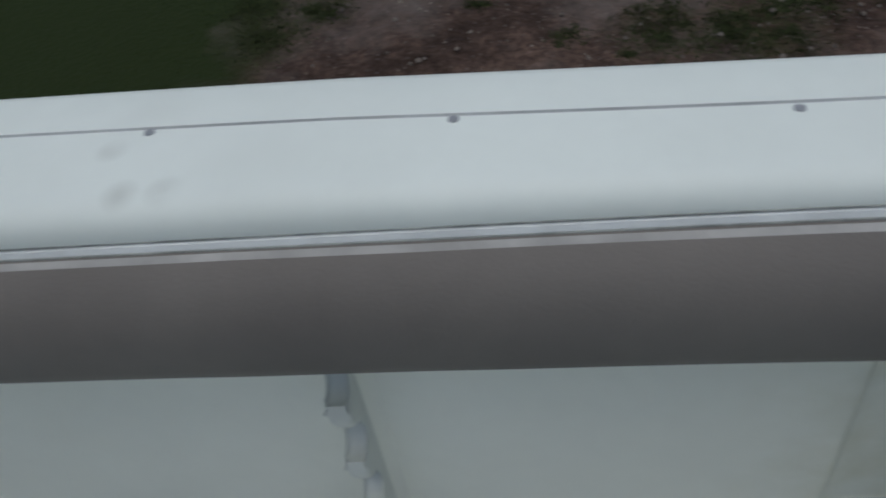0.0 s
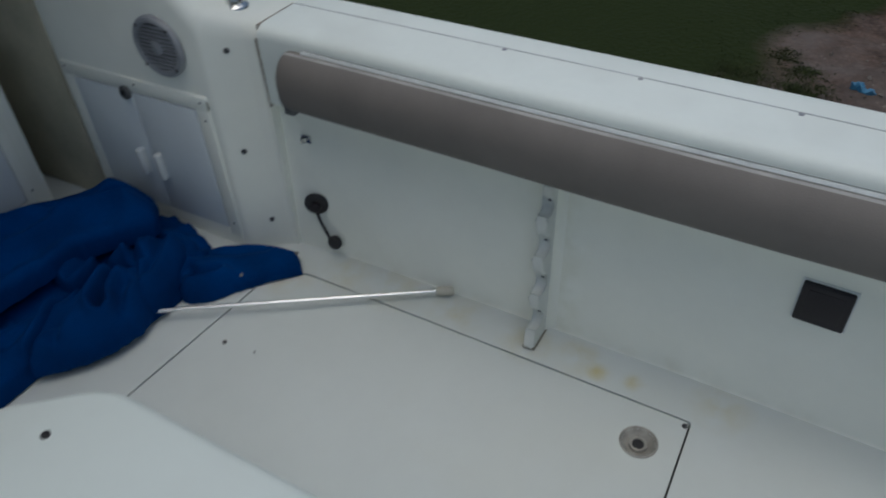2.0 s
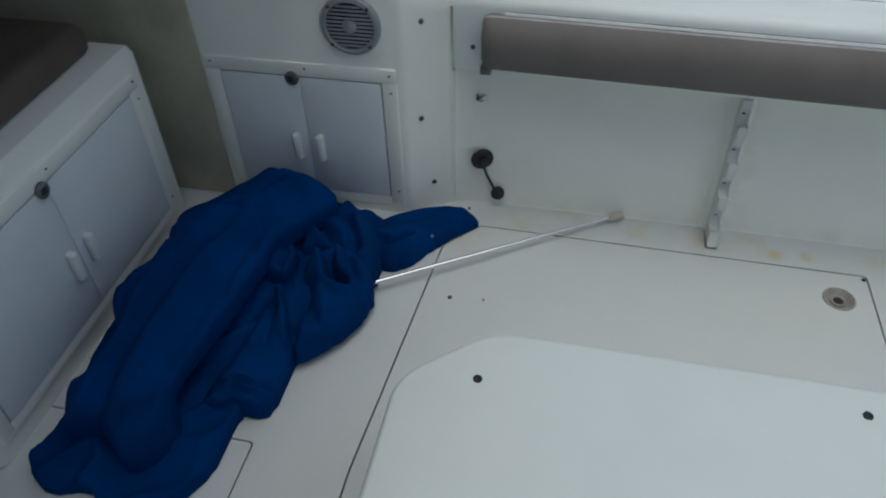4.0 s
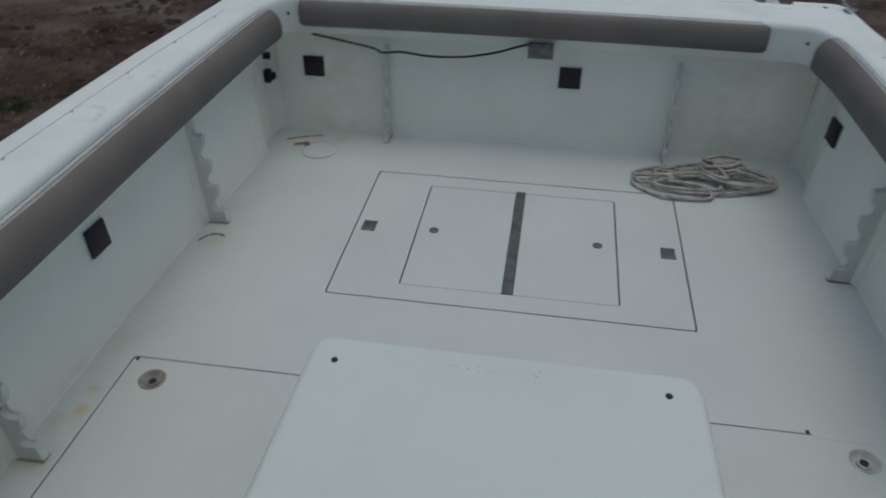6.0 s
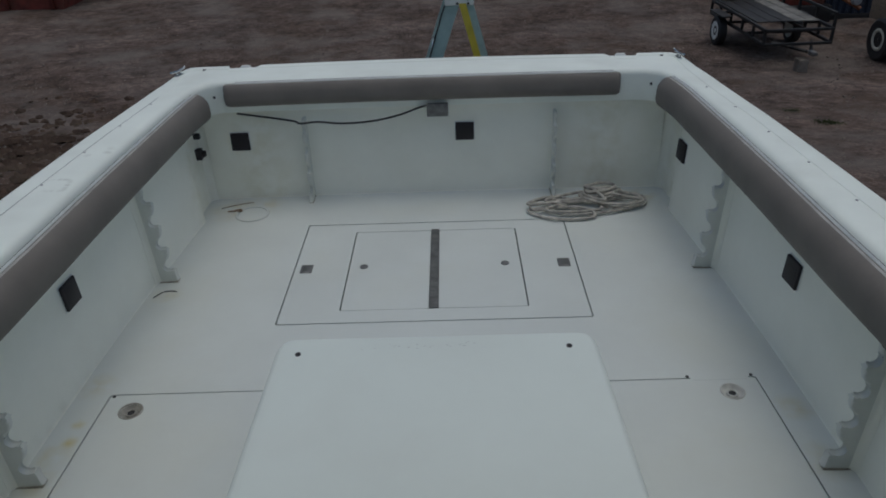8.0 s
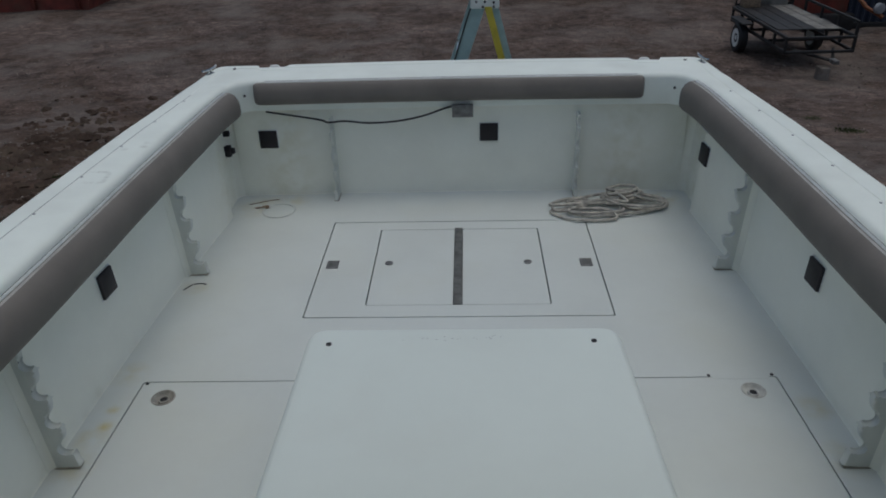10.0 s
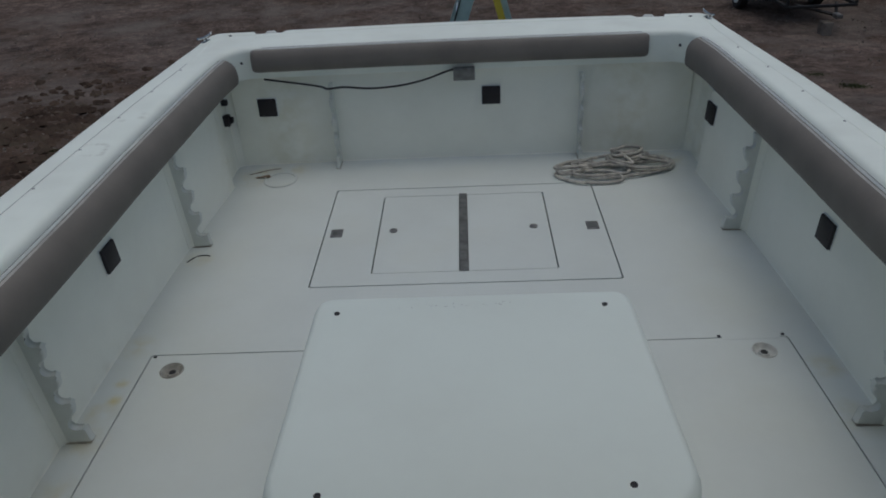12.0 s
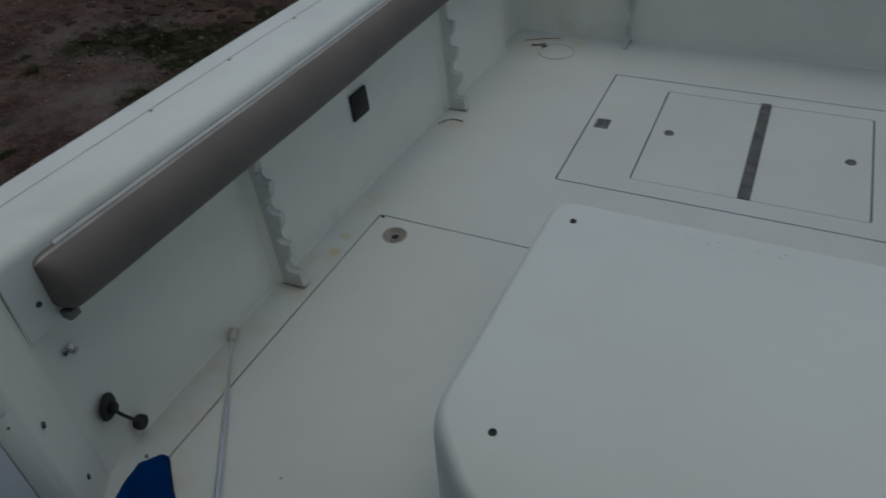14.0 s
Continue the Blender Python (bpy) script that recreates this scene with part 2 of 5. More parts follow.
def ground_material():
    """Bare brown yard soil with gravel, and turf to starboard of the bow."""
    m = mat("yard_soil", (0.130, 0.098, 0.085), 0.95, var=0.28, scale=0.8, bump=0.035, bump_scale=22, dirt=(0.092, 0.065, 0.052), dirt_amount=0.9, dirt_scale=0.45, dirt_from=0.42, spec=0.1)
    t = m.node_tree
    p = t.nodes["Principled BSDF"]
    old = p.inputs["Base Color"].links[0].from_socket
    co = t.nodes.new("ShaderNodeTexCoord")
    # fine grit, clods and pebbles at three sizes
    for size, low, high in ((2.3, 0.66, 1.25), (7.0, 0.66, 1.25), (26.0, 0.66, 1.3), (80.0, 0.75, 1.25)):
        g = t.nodes.new("ShaderNodeTexNoise")
        g.inputs["Scale"].default_value = size
        g.inputs["Detail"].default_value = 4.0
        t.links.new(co.outputs["Object"], g.inputs["Vector"])
        rm = t.nodes.new("ShaderNodeMapRange")
        rm.inputs["From Min"].default_value, rm.inputs["From Max"].default_value = 0.33, 0.67
        rm.inputs["To Min"].default_value, rm.inputs["To Max"].default_value = low, high
        t.links.new(g.outputs[0], rm.inputs[0])
        ml = t.nodes.new("ShaderNodeVectorMath")
        ml.operation = "SCALE"
        t.links.new(old, ml.inputs[0])
        t.links.new(rm.outputs[0], ml.inputs["Scale"])
        old = ml.outputs[0]
    pos = t.nodes.new("ShaderNodeSeparateXYZ")
    t.links.new(co.outputs["Object"], pos.inputs[0])
    aft = t.nodes.new("ShaderNodeMapRange")
    aft.inputs["From Min"].default_value, aft.inputs["From Max"].default_value = 13.0, 8.0
    t.links.new(pos.outputs["Y"], aft.inputs[0])
    side = t.nodes.new("ShaderNodeMapRange")
    side.inputs["From Min"].default_value, side.inputs["From Max"].default_value = 0.0, -2.0
    t.links.new(pos.outputs["X"], side.inputs[0])
    both = t.nodes.new("ShaderNodeMath")
    both.operation = "MULTIPLY"
    t.links.new(aft.outputs[0], both.inputs[0])
    t.links.new(side.outputs[0], both.inputs[1])
    red = t.nodes.new("ShaderNodeMix")
    red.data_type, red.blend_type = "RGBA", "MULTIPLY"
    t.links.new(both.outputs[0], red.inputs[0])
    t.links.new(old, red.inputs[6])
    red.inputs[7].default_value = (0.71, 0.625, 0.565, 1)
    old = red.outputs[2]
    # broad paler patches of gravel
    pn = t.nodes.new("ShaderNodeTexNoise")
    pn.inputs["Scale"].default_value = 0.55
    pn.inputs["Detail"].default_value = 9.0
    pn.inputs["Roughness"].default_value = 0.68
    t.links.new(co.outputs["Object"], pn.inputs["Vector"])
    pr = t.nodes.new("ShaderNodeMapRange")
    pr.inputs["From Min"].default_value, pr.inputs["From Max"].default_value = 0.47, 0.66
    pr.inputs["To Max"].default_value = 0.75
    t.links.new(pn.outputs[0], pr.inputs[0])
    pale = t.nodes.new("ShaderNodeMix")
    pale.data_type = "RGBA"
    t.links.new(pr.outputs[0], pale.inputs[0])
    t.links.new(old, pale.inputs[6])
    pale.inputs[7].default_value = (0.180, 0.155, 0.140, 1)
    old = pale.outputs[2]
    v = t.nodes.new("ShaderNodeTexVoronoi")
    v.inputs["Scale"].default_value = 16.0
    t.links.new(co.outputs["Object"], v.inputs["Vector"])
    r = t.nodes.new("ShaderNodeValToRGB")
    r.color_ramp.elements[0].position, r.color_ramp.elements[1].position = 0.05, 0.22
    r.color_ramp.elements[0].color, r.color_ramp.elements[1].color = (0.4, 0.4, 0.4, 1), (0, 0, 0, 1)
    t.links.new(v.outputs["Distance"], r.inputs[0])
    mx = t.nodes.new("ShaderNodeMix")
    mx.data_type = "RGBA"
    t.links.new(r.outputs[0], mx.inputs[0])
    t.links.new(old, mx.inputs[6])
    mx.inputs[7].default_value = (0.22, 0.185, 0.165, 1)
    # turf where y is low, with a ragged border
    sep = t.nodes.new("ShaderNodeSeparateXYZ")
    t.links.new(co.outputs["Object"], sep.inputs[0])
    n = t.nodes.new("ShaderNodeTexNoise")
    n.inputs["Scale"].default_value = 1.1
    n.inputs["Detail"].default_value = 8.0
    t.links.new(co.outputs["Object"], n.inputs["Vector"])
    ms = t.nodes.new("ShaderNodeMath")
    ms.operation = "MULTIPLY_ADD"
    t.links.new(n.outputs[0], ms.inputs[0])
    ms.inputs[1].default_value = 1.4
    out = t.nodes.new("ShaderNodeMapRange")
    out.inputs["From Min"].default_value, out.inputs["From Max"].default_value = -5.4, -8.0
    out.inputs["To Max"].default_value = -1.6
    t.links.new(sep.outputs["X"], out.inputs[0])
    border = t.nodes.new("ShaderNodeMath")
    border.operation = "ADD"
    t.links.new(sep.outputs["Y"], border.inputs[0])
    t.links.new(out.outputs[0], border.inputs[1])
    t.links.new(border.outputs[0], ms.inputs[2])
    mr = t.nodes.new("ShaderNodeMapRange")
    mr.inputs["From Min"].default_value, mr.inputs["From Max"].default_value = 2.60, 2.25
    t.links.new(ms.outputs[0], mr.inputs[0])
    turf = t.nodes.new("ShaderNodeMix")
    turf.data_type = "RGBA"
    t.links.new(mr.outputs[0], turf.inputs[0])
    t.links.new(mx.outputs[2], turf.inputs[6])
    turf.inputs[7].default_value = (0.024, 0.034, 0.011, 1)
    t.links.new(turf.outputs[2], p.inputs["Base Color"])
    return m


soil = ground_material()
CLUMPS = [(-4.83, 2.10, 0.22), (-4.60, 1.80, 0.30), (-4.95, 1.66, 0.25), (-5.12, 2.04, 0.18), (-5.36, 1.90, 0.15), (-5.23, 2.72, 0.10), (-5.24, 2.97, 0.10), (-5.46, 2.78, 0.08), (-4.28, 4.02, 0.36), (-4.20, 4.45, 0.42), (-4.55, 4.70, 0.35), (-5.97, 2.97, 0.30), (-5.60, 4.65, 0.35), (-4.94, 4.90, 0.50), (-4.75, 5.30, 0.40), (-5.30, 5.00, 0.50), (-4.60, 5.95, 0.30), (-3.9, 5.9, 0.3), (-6.4, 6.2, 0.5), (4.73, 9.75, 0.16), (4.78, 8.85, 0.2)]
add_stains(soil, [(x, y, r * 1.1) for x, y, r in CLUMPS], (0.032, 0.040, 0.016), 0.9)


add_stains(soil, [(-5.4, 8.3, 1.0), (-4.8, 7.1, 0.9), (-5.7, 9.3, 0.8), (-4.6, 7.9, 0.5), (-6.4, 8.6, 0.9), (-4.3, 6.3, 0.5), (-5.1, 10.6, 0.4), (-6.9, 5.6, 0.65), (-6.1, 6.4, 0.55), (-7.6, 6.5, 0.8), (6.2, 10.3, 0.8), (5.7, 9.7, 0.45), (4.98, 11.6, 0.3), (4.72, 11.72, 0.25)], (0.075, 0.05, 0.036), 0.85)


# ---- mesh helpers ----
def finish(name, bm, material, angle=40, smooth=True):
    bmesh.ops.recalc_face_normals(bm, faces=bm.faces)
    me = bpy.data.meshes.new(name)
    bm.to_mesh(me)
    bm.free()
    for mm in material if isinstance(material, (list, tuple)) else [material]:
        me.materials.append(mm)
    if smooth:
        me.shade_smooth()
        me.set_sharp_from_angle(angle=radians(angle))
    return me


def thing(name, bm, material, label, category, group="", kind="", angle=40):
    return tagged(new(name, finish(name, bm, material, angle)), label, category, group, kind)


def part(name, bm, material, parent, label="", angle=40):
    ob = new(name, finish(name, bm, material, angle))
    ob.parent = parent
    return tagged(ob, label)


def empty(name, at, label, category, group="", kind=""):
    ob = new(name)
    ob.location = at
    return tagged(ob, label, category, group, kind)


def box(bm, lo, hi, bevel=0.0, seg=2):
    vs = bmesh.ops.create_cube(bm, size=1.0)["verts"]
    for v in vs:
        v.co = Vector([lo[i] + (v.co[i] + 0.5) * (hi[i] - lo[i]) for i in range(3)])
    if bevel:
        es = list({e for v in vs for e in v.link_edges})
        bmesh.ops.bevel(bm, geom=es, offset=bevel, segments=seg, affect="EDGES", profile=0.5)
    return bm


def bm_box(lo, hi, bevel=0.0, seg=2):
    return box(bmesh.new(), lo, hi, bevel, seg)


def prism(bm, poly, z0, z1, place=None, bevel=0.0, seg=2):
    """A plate with the outline poly, from z0 to z1, moved by the matrix place."""
    m = place or Matrix()
    low = [bm.verts.new(m @ Vector((x, y, z0))) for x, y in poly]
    top = [bm.verts.new(m @ Vector((x, y, z1))) for x, y in poly]
    bm.faces.new(low[::-1])
    cap = bm.faces.new(top)
    n = len(poly)
    for i in range(n):
        bm.faces.new((low[i], low[(i + 1) % n], top[(i + 1) % n], top[i]))
    if bevel:
        bmesh.ops.bevel(bm, geom=list(cap.edges), offset=bevel, segments=seg, affect="EDGES", profile=0.5)
    return bm


def disc(bm, centre, normal, r, h, n=20, bevel=0.0, r2=None):
    """A short cylinder standing on centre, along normal."""
    q = Vector(normal).to_track_quat("Z", "Y").to_matrix().to_4x4()
    m = Matrix.Translation(centre) @ q
    poly = [(r * math.cos(2 * math.pi * i / n), r * math.sin(2 * math.pi * i / n)) for i in range(n)]
    return prism(bm, poly, 0, h, m, bevel, 2)


def lathe(bm, profile, centre, normal, n=28):
    """A turned body: profile of (radius, height) along normal from centre."""
    q = Vector(normal).to_track_quat("Z", "Y").to_matrix().to_4x4()
    m = Matrix.Translation(centre) @ q
    rings = [[bm.verts.new(m @ Vector((r * math.cos(2 * math.pi * i / n), r * math.sin(2 * math.pi * i / n), h))) for i in range(n)] for r, h in profile]
    for a, b in zip(rings, rings[1:]):
        for i in range(n):
            bm.faces.new((a[i], a[(i + 1) % n], b[(i + 1) % n], b[i]))
    bm.faces.new(rings[0][::-1])
    bm.faces.new(rings[-1])
    return bm


def tube(bm, pts, r, n=8, radii=None):
    """A round rod along pts."""
    pts = [Vector(p) for p in pts]
    rings = []
    side = None
    for i, p in enumerate(pts):
        d = (pts[min(i + 1, len(pts) - 1)] - pts[max(i - 1, 0)]).normalized()
        if side is None:
            side = d.orthogonal().normalized()
        side = (side - d * side.dot(d)).normalized()
        up = d.cross(side)
        rr = radii[i] if radii else r
        rings.append([bm.verts.new(p + (side * math.cos(2 * math.pi * k / n) + up * math.sin(2 * math.pi * k / n)) * rr) for k in range(n)])
    for a, b in zip(rings, rings[1:]):
        for k in range(n):
            bm.faces.new((a[k], a[(k + 1) % n], b[(k + 1) % n], b[k]))
    bm.faces.new(rings[0][::-1])
    bm.faces.new(rings[-1])
    return bm


def spline(pts, per=8):
    """Catmull-Rom points through pts."""
    p = [Vector(a) for a in pts]
    p = [2 * p[0] - p[1]] + p + [2 * p[-1] - p[-2]]
    out = []
    for i in range(1, len(p) - 2):
        for k in range(per):
            t = k / per
            out.append(0.5 * (2 * p[i] + (p[i + 1] - p[i - 1]) * t + (2 * p[i - 1] - 5 * p[i] + 4 * p[i + 1] - p[i + 2]) * t * t + (3 * p[i] - p[i - 1] - 3 * p[i + 1] + p[i + 2]) * t ** 3))
    out.append(p[-2])
    return out


def table(rows, v):
    """Straight-line lookup in rows of (key, value)."""
    return float(np.interp(v, [a for a, _ in rows], [b for _, b in rows]))


def sweep(stations, profile, mats=None, cap=True, bm=None):
    """A body swept through stations, each a function that places a profile point (a, z)."""
    bm = bm or bmesh.new()
    rings = [[bm.verts.new(st(a, z)) for a, z in profile] for st in stations]
    n = len(profile)
    for a, b in zip(rings, rings[1:]):
        for i in range(n):
            f = bm.faces.new((a[i], a[(i + 1) % n], b[(i + 1) % n], b[i]))
            if mats and i in mats:
                f.material_index = mats[i]
    if cap:
        bm.faces.new(rings[0][::-1])
        bm.faces.new(rings[-1])
    return bm


def rounded(poly, r, seg=4):
    """The outline poly with its corners rounded by r."""
    out = []
    n = len(poly)
    for i in range(n):
        a, b, c = (Vector(poly[(i + k) % n]) for k in (-1, 0, 1))
        d0, d1 = (a - b).normalized(), (c - b).normalized()
        p0, p1 = b + d0 * r, b + d1 * r
        for k in range(seg + 1):
            t = k / seg
            out.append(tuple((1 - t) ** 2 * p0 + 2 * t * (1 - t) * b + t * t * p1))
    return out


def plate_with_holes(outer, holes, z0, z1):
    """A flat slab with openings through it."""
    bm = bmesh.new()
    edges = []
    for loop in [outer] + holes:
        vs = [bm.verts.new((x, y, z1)) for x, y in loop]
        edges += [bm.edges.new((vs[i], vs[(i + 1) % len(vs)])) for i in range(len(vs))]
    bmesh.ops.triangle_fill(bm, use_beauty=True, use_dissolve=False, edges=edges)
    ext = bmesh.ops.extrude_face_region(bm, geom=list(bm.faces))
    for g in ext["geom"]:
        if isinstance(g, bmesh.types.BMVert):
            g.co.z = z0
    return bm


def rect(x0, x1, y0, y1, r=0.012):
    return rounded([(x0, y0), (x1, y0), (x1, y1), (x0, y1)], r, 3)


def circle(x, y, r, n=24):
    return [(x + r * math.cos(2 * math.pi * i / n), y + r * math.sin(2 * math.pi * i / n)) for i in range(n)]


# ---- plan of the cockpit, half breadths by y ----
def eased(rows):
    """A table of (y, x) rows with smooth bends between them."""
    return [(p.x, p.y) for p in spline([(a, b, 0) for a, b in rows], 5)]


INNER = eased([(0.94, 1.290), (1.4, 1.274), (1.75, 1.261), (2.1, 1.251), (2.5, 1.243), (3.0, 1.227), (3.5, 1.207), (3.66, 1.190)])
OUTER = eased([(-0.9, 1.41), (0.5, 1.548), (1.0, 1.541), (1.5, 1.526), (2.0, 1.508), (2.5, 1.482), (3.0, 1.449), (3.5, 1.412), (3.95, 1.376)])
WALL = eased([(0.9, 1.292), (1.0, 1.300), (1.15, 1.308), (1.72, 1.306), (2.33, 1.294), (2.95, 1.266), (3.52, 1.222)])
FLARE = 0.05
LIP_Z = 0.478


PORT_IN, PORT_OUT = 0.011, 0.022


def slack(y):
    """The port cap is a little narrower than the starboard one, up to the stern corner."""
    return max(0.0, min(1.0, (3.75 - y) / 0.3))


def plan_stations():
    """Pairs (inner, outer) of plan points round the coaming, from the starboard front to the port front."""
    half = []
    for y in np.linspace(0.94, 3.62, 27):
        half.append(((table(INNER, y), y), (table(OUTER, y), y + 0.08 * max(0.0, (y - 3.0) / 0.62) ** 2)))
    half += [((1.176, 3.69), (1.392, 3.80)), ((1.162, 3.725), (1.383, 3.92)), ((1.145, 3.755), (1.375, 4.02)), ((1.122, 3.776), (1.366, 4.078)), ((1.10, 3.786), (1.345, 4.110)), ((1.085, 3.789), (1.31, 4.122)), ((1.07, 3.790), (1.22, 4.127)), ((1.055, 3.7905), (1.125, 4.130)), ((1.047, 3.791), (1.107, 4.082)), ((0.985, 3.7915), (0.957, 4.092)), ((0.975, 3.792), (0.937, 4.136)), ((0.955, 3.7925), (0.92, 4.138))]
    for x in (0.7, 0.5, 0.3, 0.1):
        half.append(((x, 3.806 - 0.015 * (x / 0.95) ** 2), (x, 4.165 - 0.026 * (x / 0.92) ** 2)))
    left = [((-a[0], a[1]), (-b[0], b[1])) for a, b in half]
    right = [((a[0] + PORT_IN * slack(a[1]), a[1]), (b[0] - PORT_OUT * max(0.0, min(1.0, (b[0] - 1.15) / 0.15)), b[1])) for a, b in half]
    return left + right[::-1]


def station(pair):
    """Places a profile point: a metres outward from the inner edge, or, if negative beyond -1, -(a + 1) metres inward from the outer edge."""
    i, o = Vector((*pair[0], 0)), Vector((*pair[1], 0))
    d = (o - i).normalized()
    w = (o - i).length

    def put(a, z):
        s = a if a > -0.5 else w + (a + 1)
        if z < 0.5:
            z += 0.048 * max(0.0, min(1.0, (i.y - 3.4) / 0.3))
        z -= 0.016 * max(0.0, min(1.0, (i.y - 3.0) / 0.8))
        return i + d * s + Vector((0, 0, z))

    return put


# ---- structure: deck with hatches ----
def deck_half(y):
    return table(OUTER, y) - 0.03


engine_hatch = rounded([(-1.085, 0.94), (-0.3, 0.885), (0.3, 0.885), (1.085, 0.945), (1.195, 1.035), (1.170, 2.168), (-1.170, 2.152), (-1.190, 1.035)], 0.012, 3)
centre_hatch = rect(-0.655, 0.660, 2.567, 3.465)
bow_hatch = rect(-0.33, 0.33, -0.05, 0.645)
ys = [-0.9, 0.0, 0.6, 1.0, 1.6, 2.05, 2.5, 3.0, 3.4, 3.65]
outer_loop = [(-deck_half(y), y) for y in ys] + [(-1.22, 3.88), (1.22, 3.88)] + [(deck_half(y), y) for y in ys[::-1]]
deck = thing("floor", plate_with_holes(outer_loop, [engine_hatch, centre_hatch, bow_hatch], -0.02, 0.0), deck_paint, "off-white non-skid fibreglass cockpit floor with yellowish stains", "floor", kind="structure", angle=30)
bed = bmesh.new()
prism(bed, [(-1.24, 0.85), (1.24, 0.85), (1.24, 2.25), (-1.24, 2.25)], -0.06, -0.02)
prism(bed, [(-0.72, 2.5), (0.72, 2.5), (0.72, 3.52), (-0.72, 3.52)], -0.06, -0.02)
prism(bed, [(-0.4, -0.1), (0.4, -0.1), (0.4, 0.7), (-0.4, 0.7)], -0.06, -0.02)
part("hatch_gutter", bed, caulk, deck, "dark gutter under the hatch seams")


def inset(poly, d):
    c = Vector((sum(p[0] for p in poly) / len(poly), sum(p[1] for p in poly) / len(poly)))
    out = []
    for x, y in poly:
        v = Vector((x, y)) - c
        out.append((c.x + v.x - math.copysign(min(d, abs(v.x)), v.x), c.y + v.y - math.copysign(min(d, abs(v.y)), v.y)))
    return out


hatch = thing("engine_hatch", plate_with_holes(inset(engine_hatch, 0.0050), [circle(-1.063, 2.06, 0.037), circle(1.06, 2.087, 0.037)], -0.019, 0.0), deck_paint, "large off-white non-skid deck hatch with dark seams", "hatch", kind="structure", angle=30)
part("seam_filler", bm_box((0.935, 2.152, -0.008), (1.142, 2.172, 0.0008)), deck_paint, hatch, "painted-over stretch of seam")
hatch_c = thing("fish_box_hatch", plate_with_holes(inset(centre_hatch, 0.0065), [rect(-0.400, 0.405, 2.661, 3.372)], -0.019, 0.0), deck_paint, "off-white deck hatch frame round two small lids", "hatch", kind="structure", angle=30)
for s, x0, x1 in ((-1, -0.3935, -0.021), (1, 0.022, 0.3985)):
    lid = part("lid", plate_with_holes(rect(x0, x1, 2.6635, 3.3685, 0.008), [], -0.019, 0.0), deck_paint, hatch_c, "off-white lid", angle=30)
    part("lift_ring", disc(bmesh.new(), (0.328 * s, 3.024, 0.0), (0, 0, 1), 0.019, 0.004, 20, 0.0015), dull_metal, lid, "round dull metal flush latch")
part("hinge_strip", bm_box((-0.019, 2.664, -0.006), (0.02, 3.38, 0.004), 0.002), strip_rubber, hatch_c, "long dark grey worn hinge strip")
for x in (-0.595, 0.599):
    pl = part("pull_plate", bm_box((x - 0.028, 2.98, -0.002), (x + 0.028, 3.052, 0.003), 0.0012), dull_metal, hatch_c, "small square dull metal pull plate")
    part("pull_slot", bm_box((x - 0.017, 2.992, 0.0025), (x + 0.017, 3.04, 0.0045), 0.001), strip_rubber, pl)
thing("bow_deck_hatch", plate_with_holes(inset(bow_hatch, 0.0045), [], -0.019, 0.0), deck_paint, "plain off-white deck hatch with a dark seam", "hatch", kind="structure", angle=30)
for x, y, shell, tone in ((-1.063, 2.06, socket_plastic, "grubby brownish"), (1.06, 2.087, pale_socket, "pale")):
    cup = thing("seat_socket", lathe(bmesh.new(), [(0.028, -0.018), (0.0425, -0.004), (0.0435, 0.002), (0.040, 0.0035), (0.034, -0.004), (0.026, -0.013), (0.021, -0.014), (0.0195, -0.005), (0.0145, -0.005), (0.012, -0.012), (0.001, -0.012)], (x, y, 0), (0, 0, 1)), shell, f"round {tone} grey recessed deck socket with a dark centre", "deck fitting", "deck sockets")
    part("centre_hole", disc(bmesh.new(), (x, y, -0.011), (0, 0, 1), 0.0125, 0.004, 16), rubber, cup, "dark centre hole")
for x, y in ((-1.152, 2.14), (1.155, 2.176), (-0.872, 1.006), (0.925, 2.172)):
    thing("deck_screw", disc(bmesh.new(), (x, y, 0), (0, 0, 1), 0.0065, 0.003, 12, 0.001), screw_metal, "small dark screw head in the deck", "screw", "deck screws")


thing("deck_screw", disc(bmesh.new(), (-0.88, 1.1, 0), (0, 0, 1), 0.0028, 0.002, 10, 0.0005), screw_metal, "tiny dark nail head in the deck", "screw", "deck screws")


# ---- structure: inner walls ----
def wall_strip(name, pts, z0, z1, thick, label, out, taper=True, lean=0.0):
    """An upright wall along plan points, thickened towards out(p), with a coved foot."""
    bm = bmesh.new()
    prof = [(0.004, z0 - 0.001), (0.0018, z0 + 0.0014), (0.0006, z0 + 0.003), (0.0, z0 + 0.006), (0.0, z1), (-thick, z1), (-thick, z0)]
    rings = []
    for i, p in enumerate(pts):
        a, b = Vector(pts[max(i - 1, 0)]), Vector(pts[min(i + 1, len(pts) - 1)])
        d = (b - a).normalized()
        nrm = Vector((d.y, -d.x)) * out
        k = (0.0, 0.3, 0.7)[i] if i < 3 and taper else 1.0
        rings.append([bm.verts.new((p[0] + nrm.x * (o * k if o > 0 else o), p[1] + nrm.y * (o * k if o > 0 else o), z)) for o, z in [(o - lean * z, z) for o, z in prof]])
    n = len(prof)
    for a, b in zip(rings, rings[1:]):
        for i in range(n):
            bm.faces.new((a[i], a[(i + 1) % n], b[(i + 1) % n], b[i]))
    bm.faces.new(rings[0])
    bm.faces.new(rings[-1])
    return thing(name, bm, gelcoat, label, "wall", kind="structure")


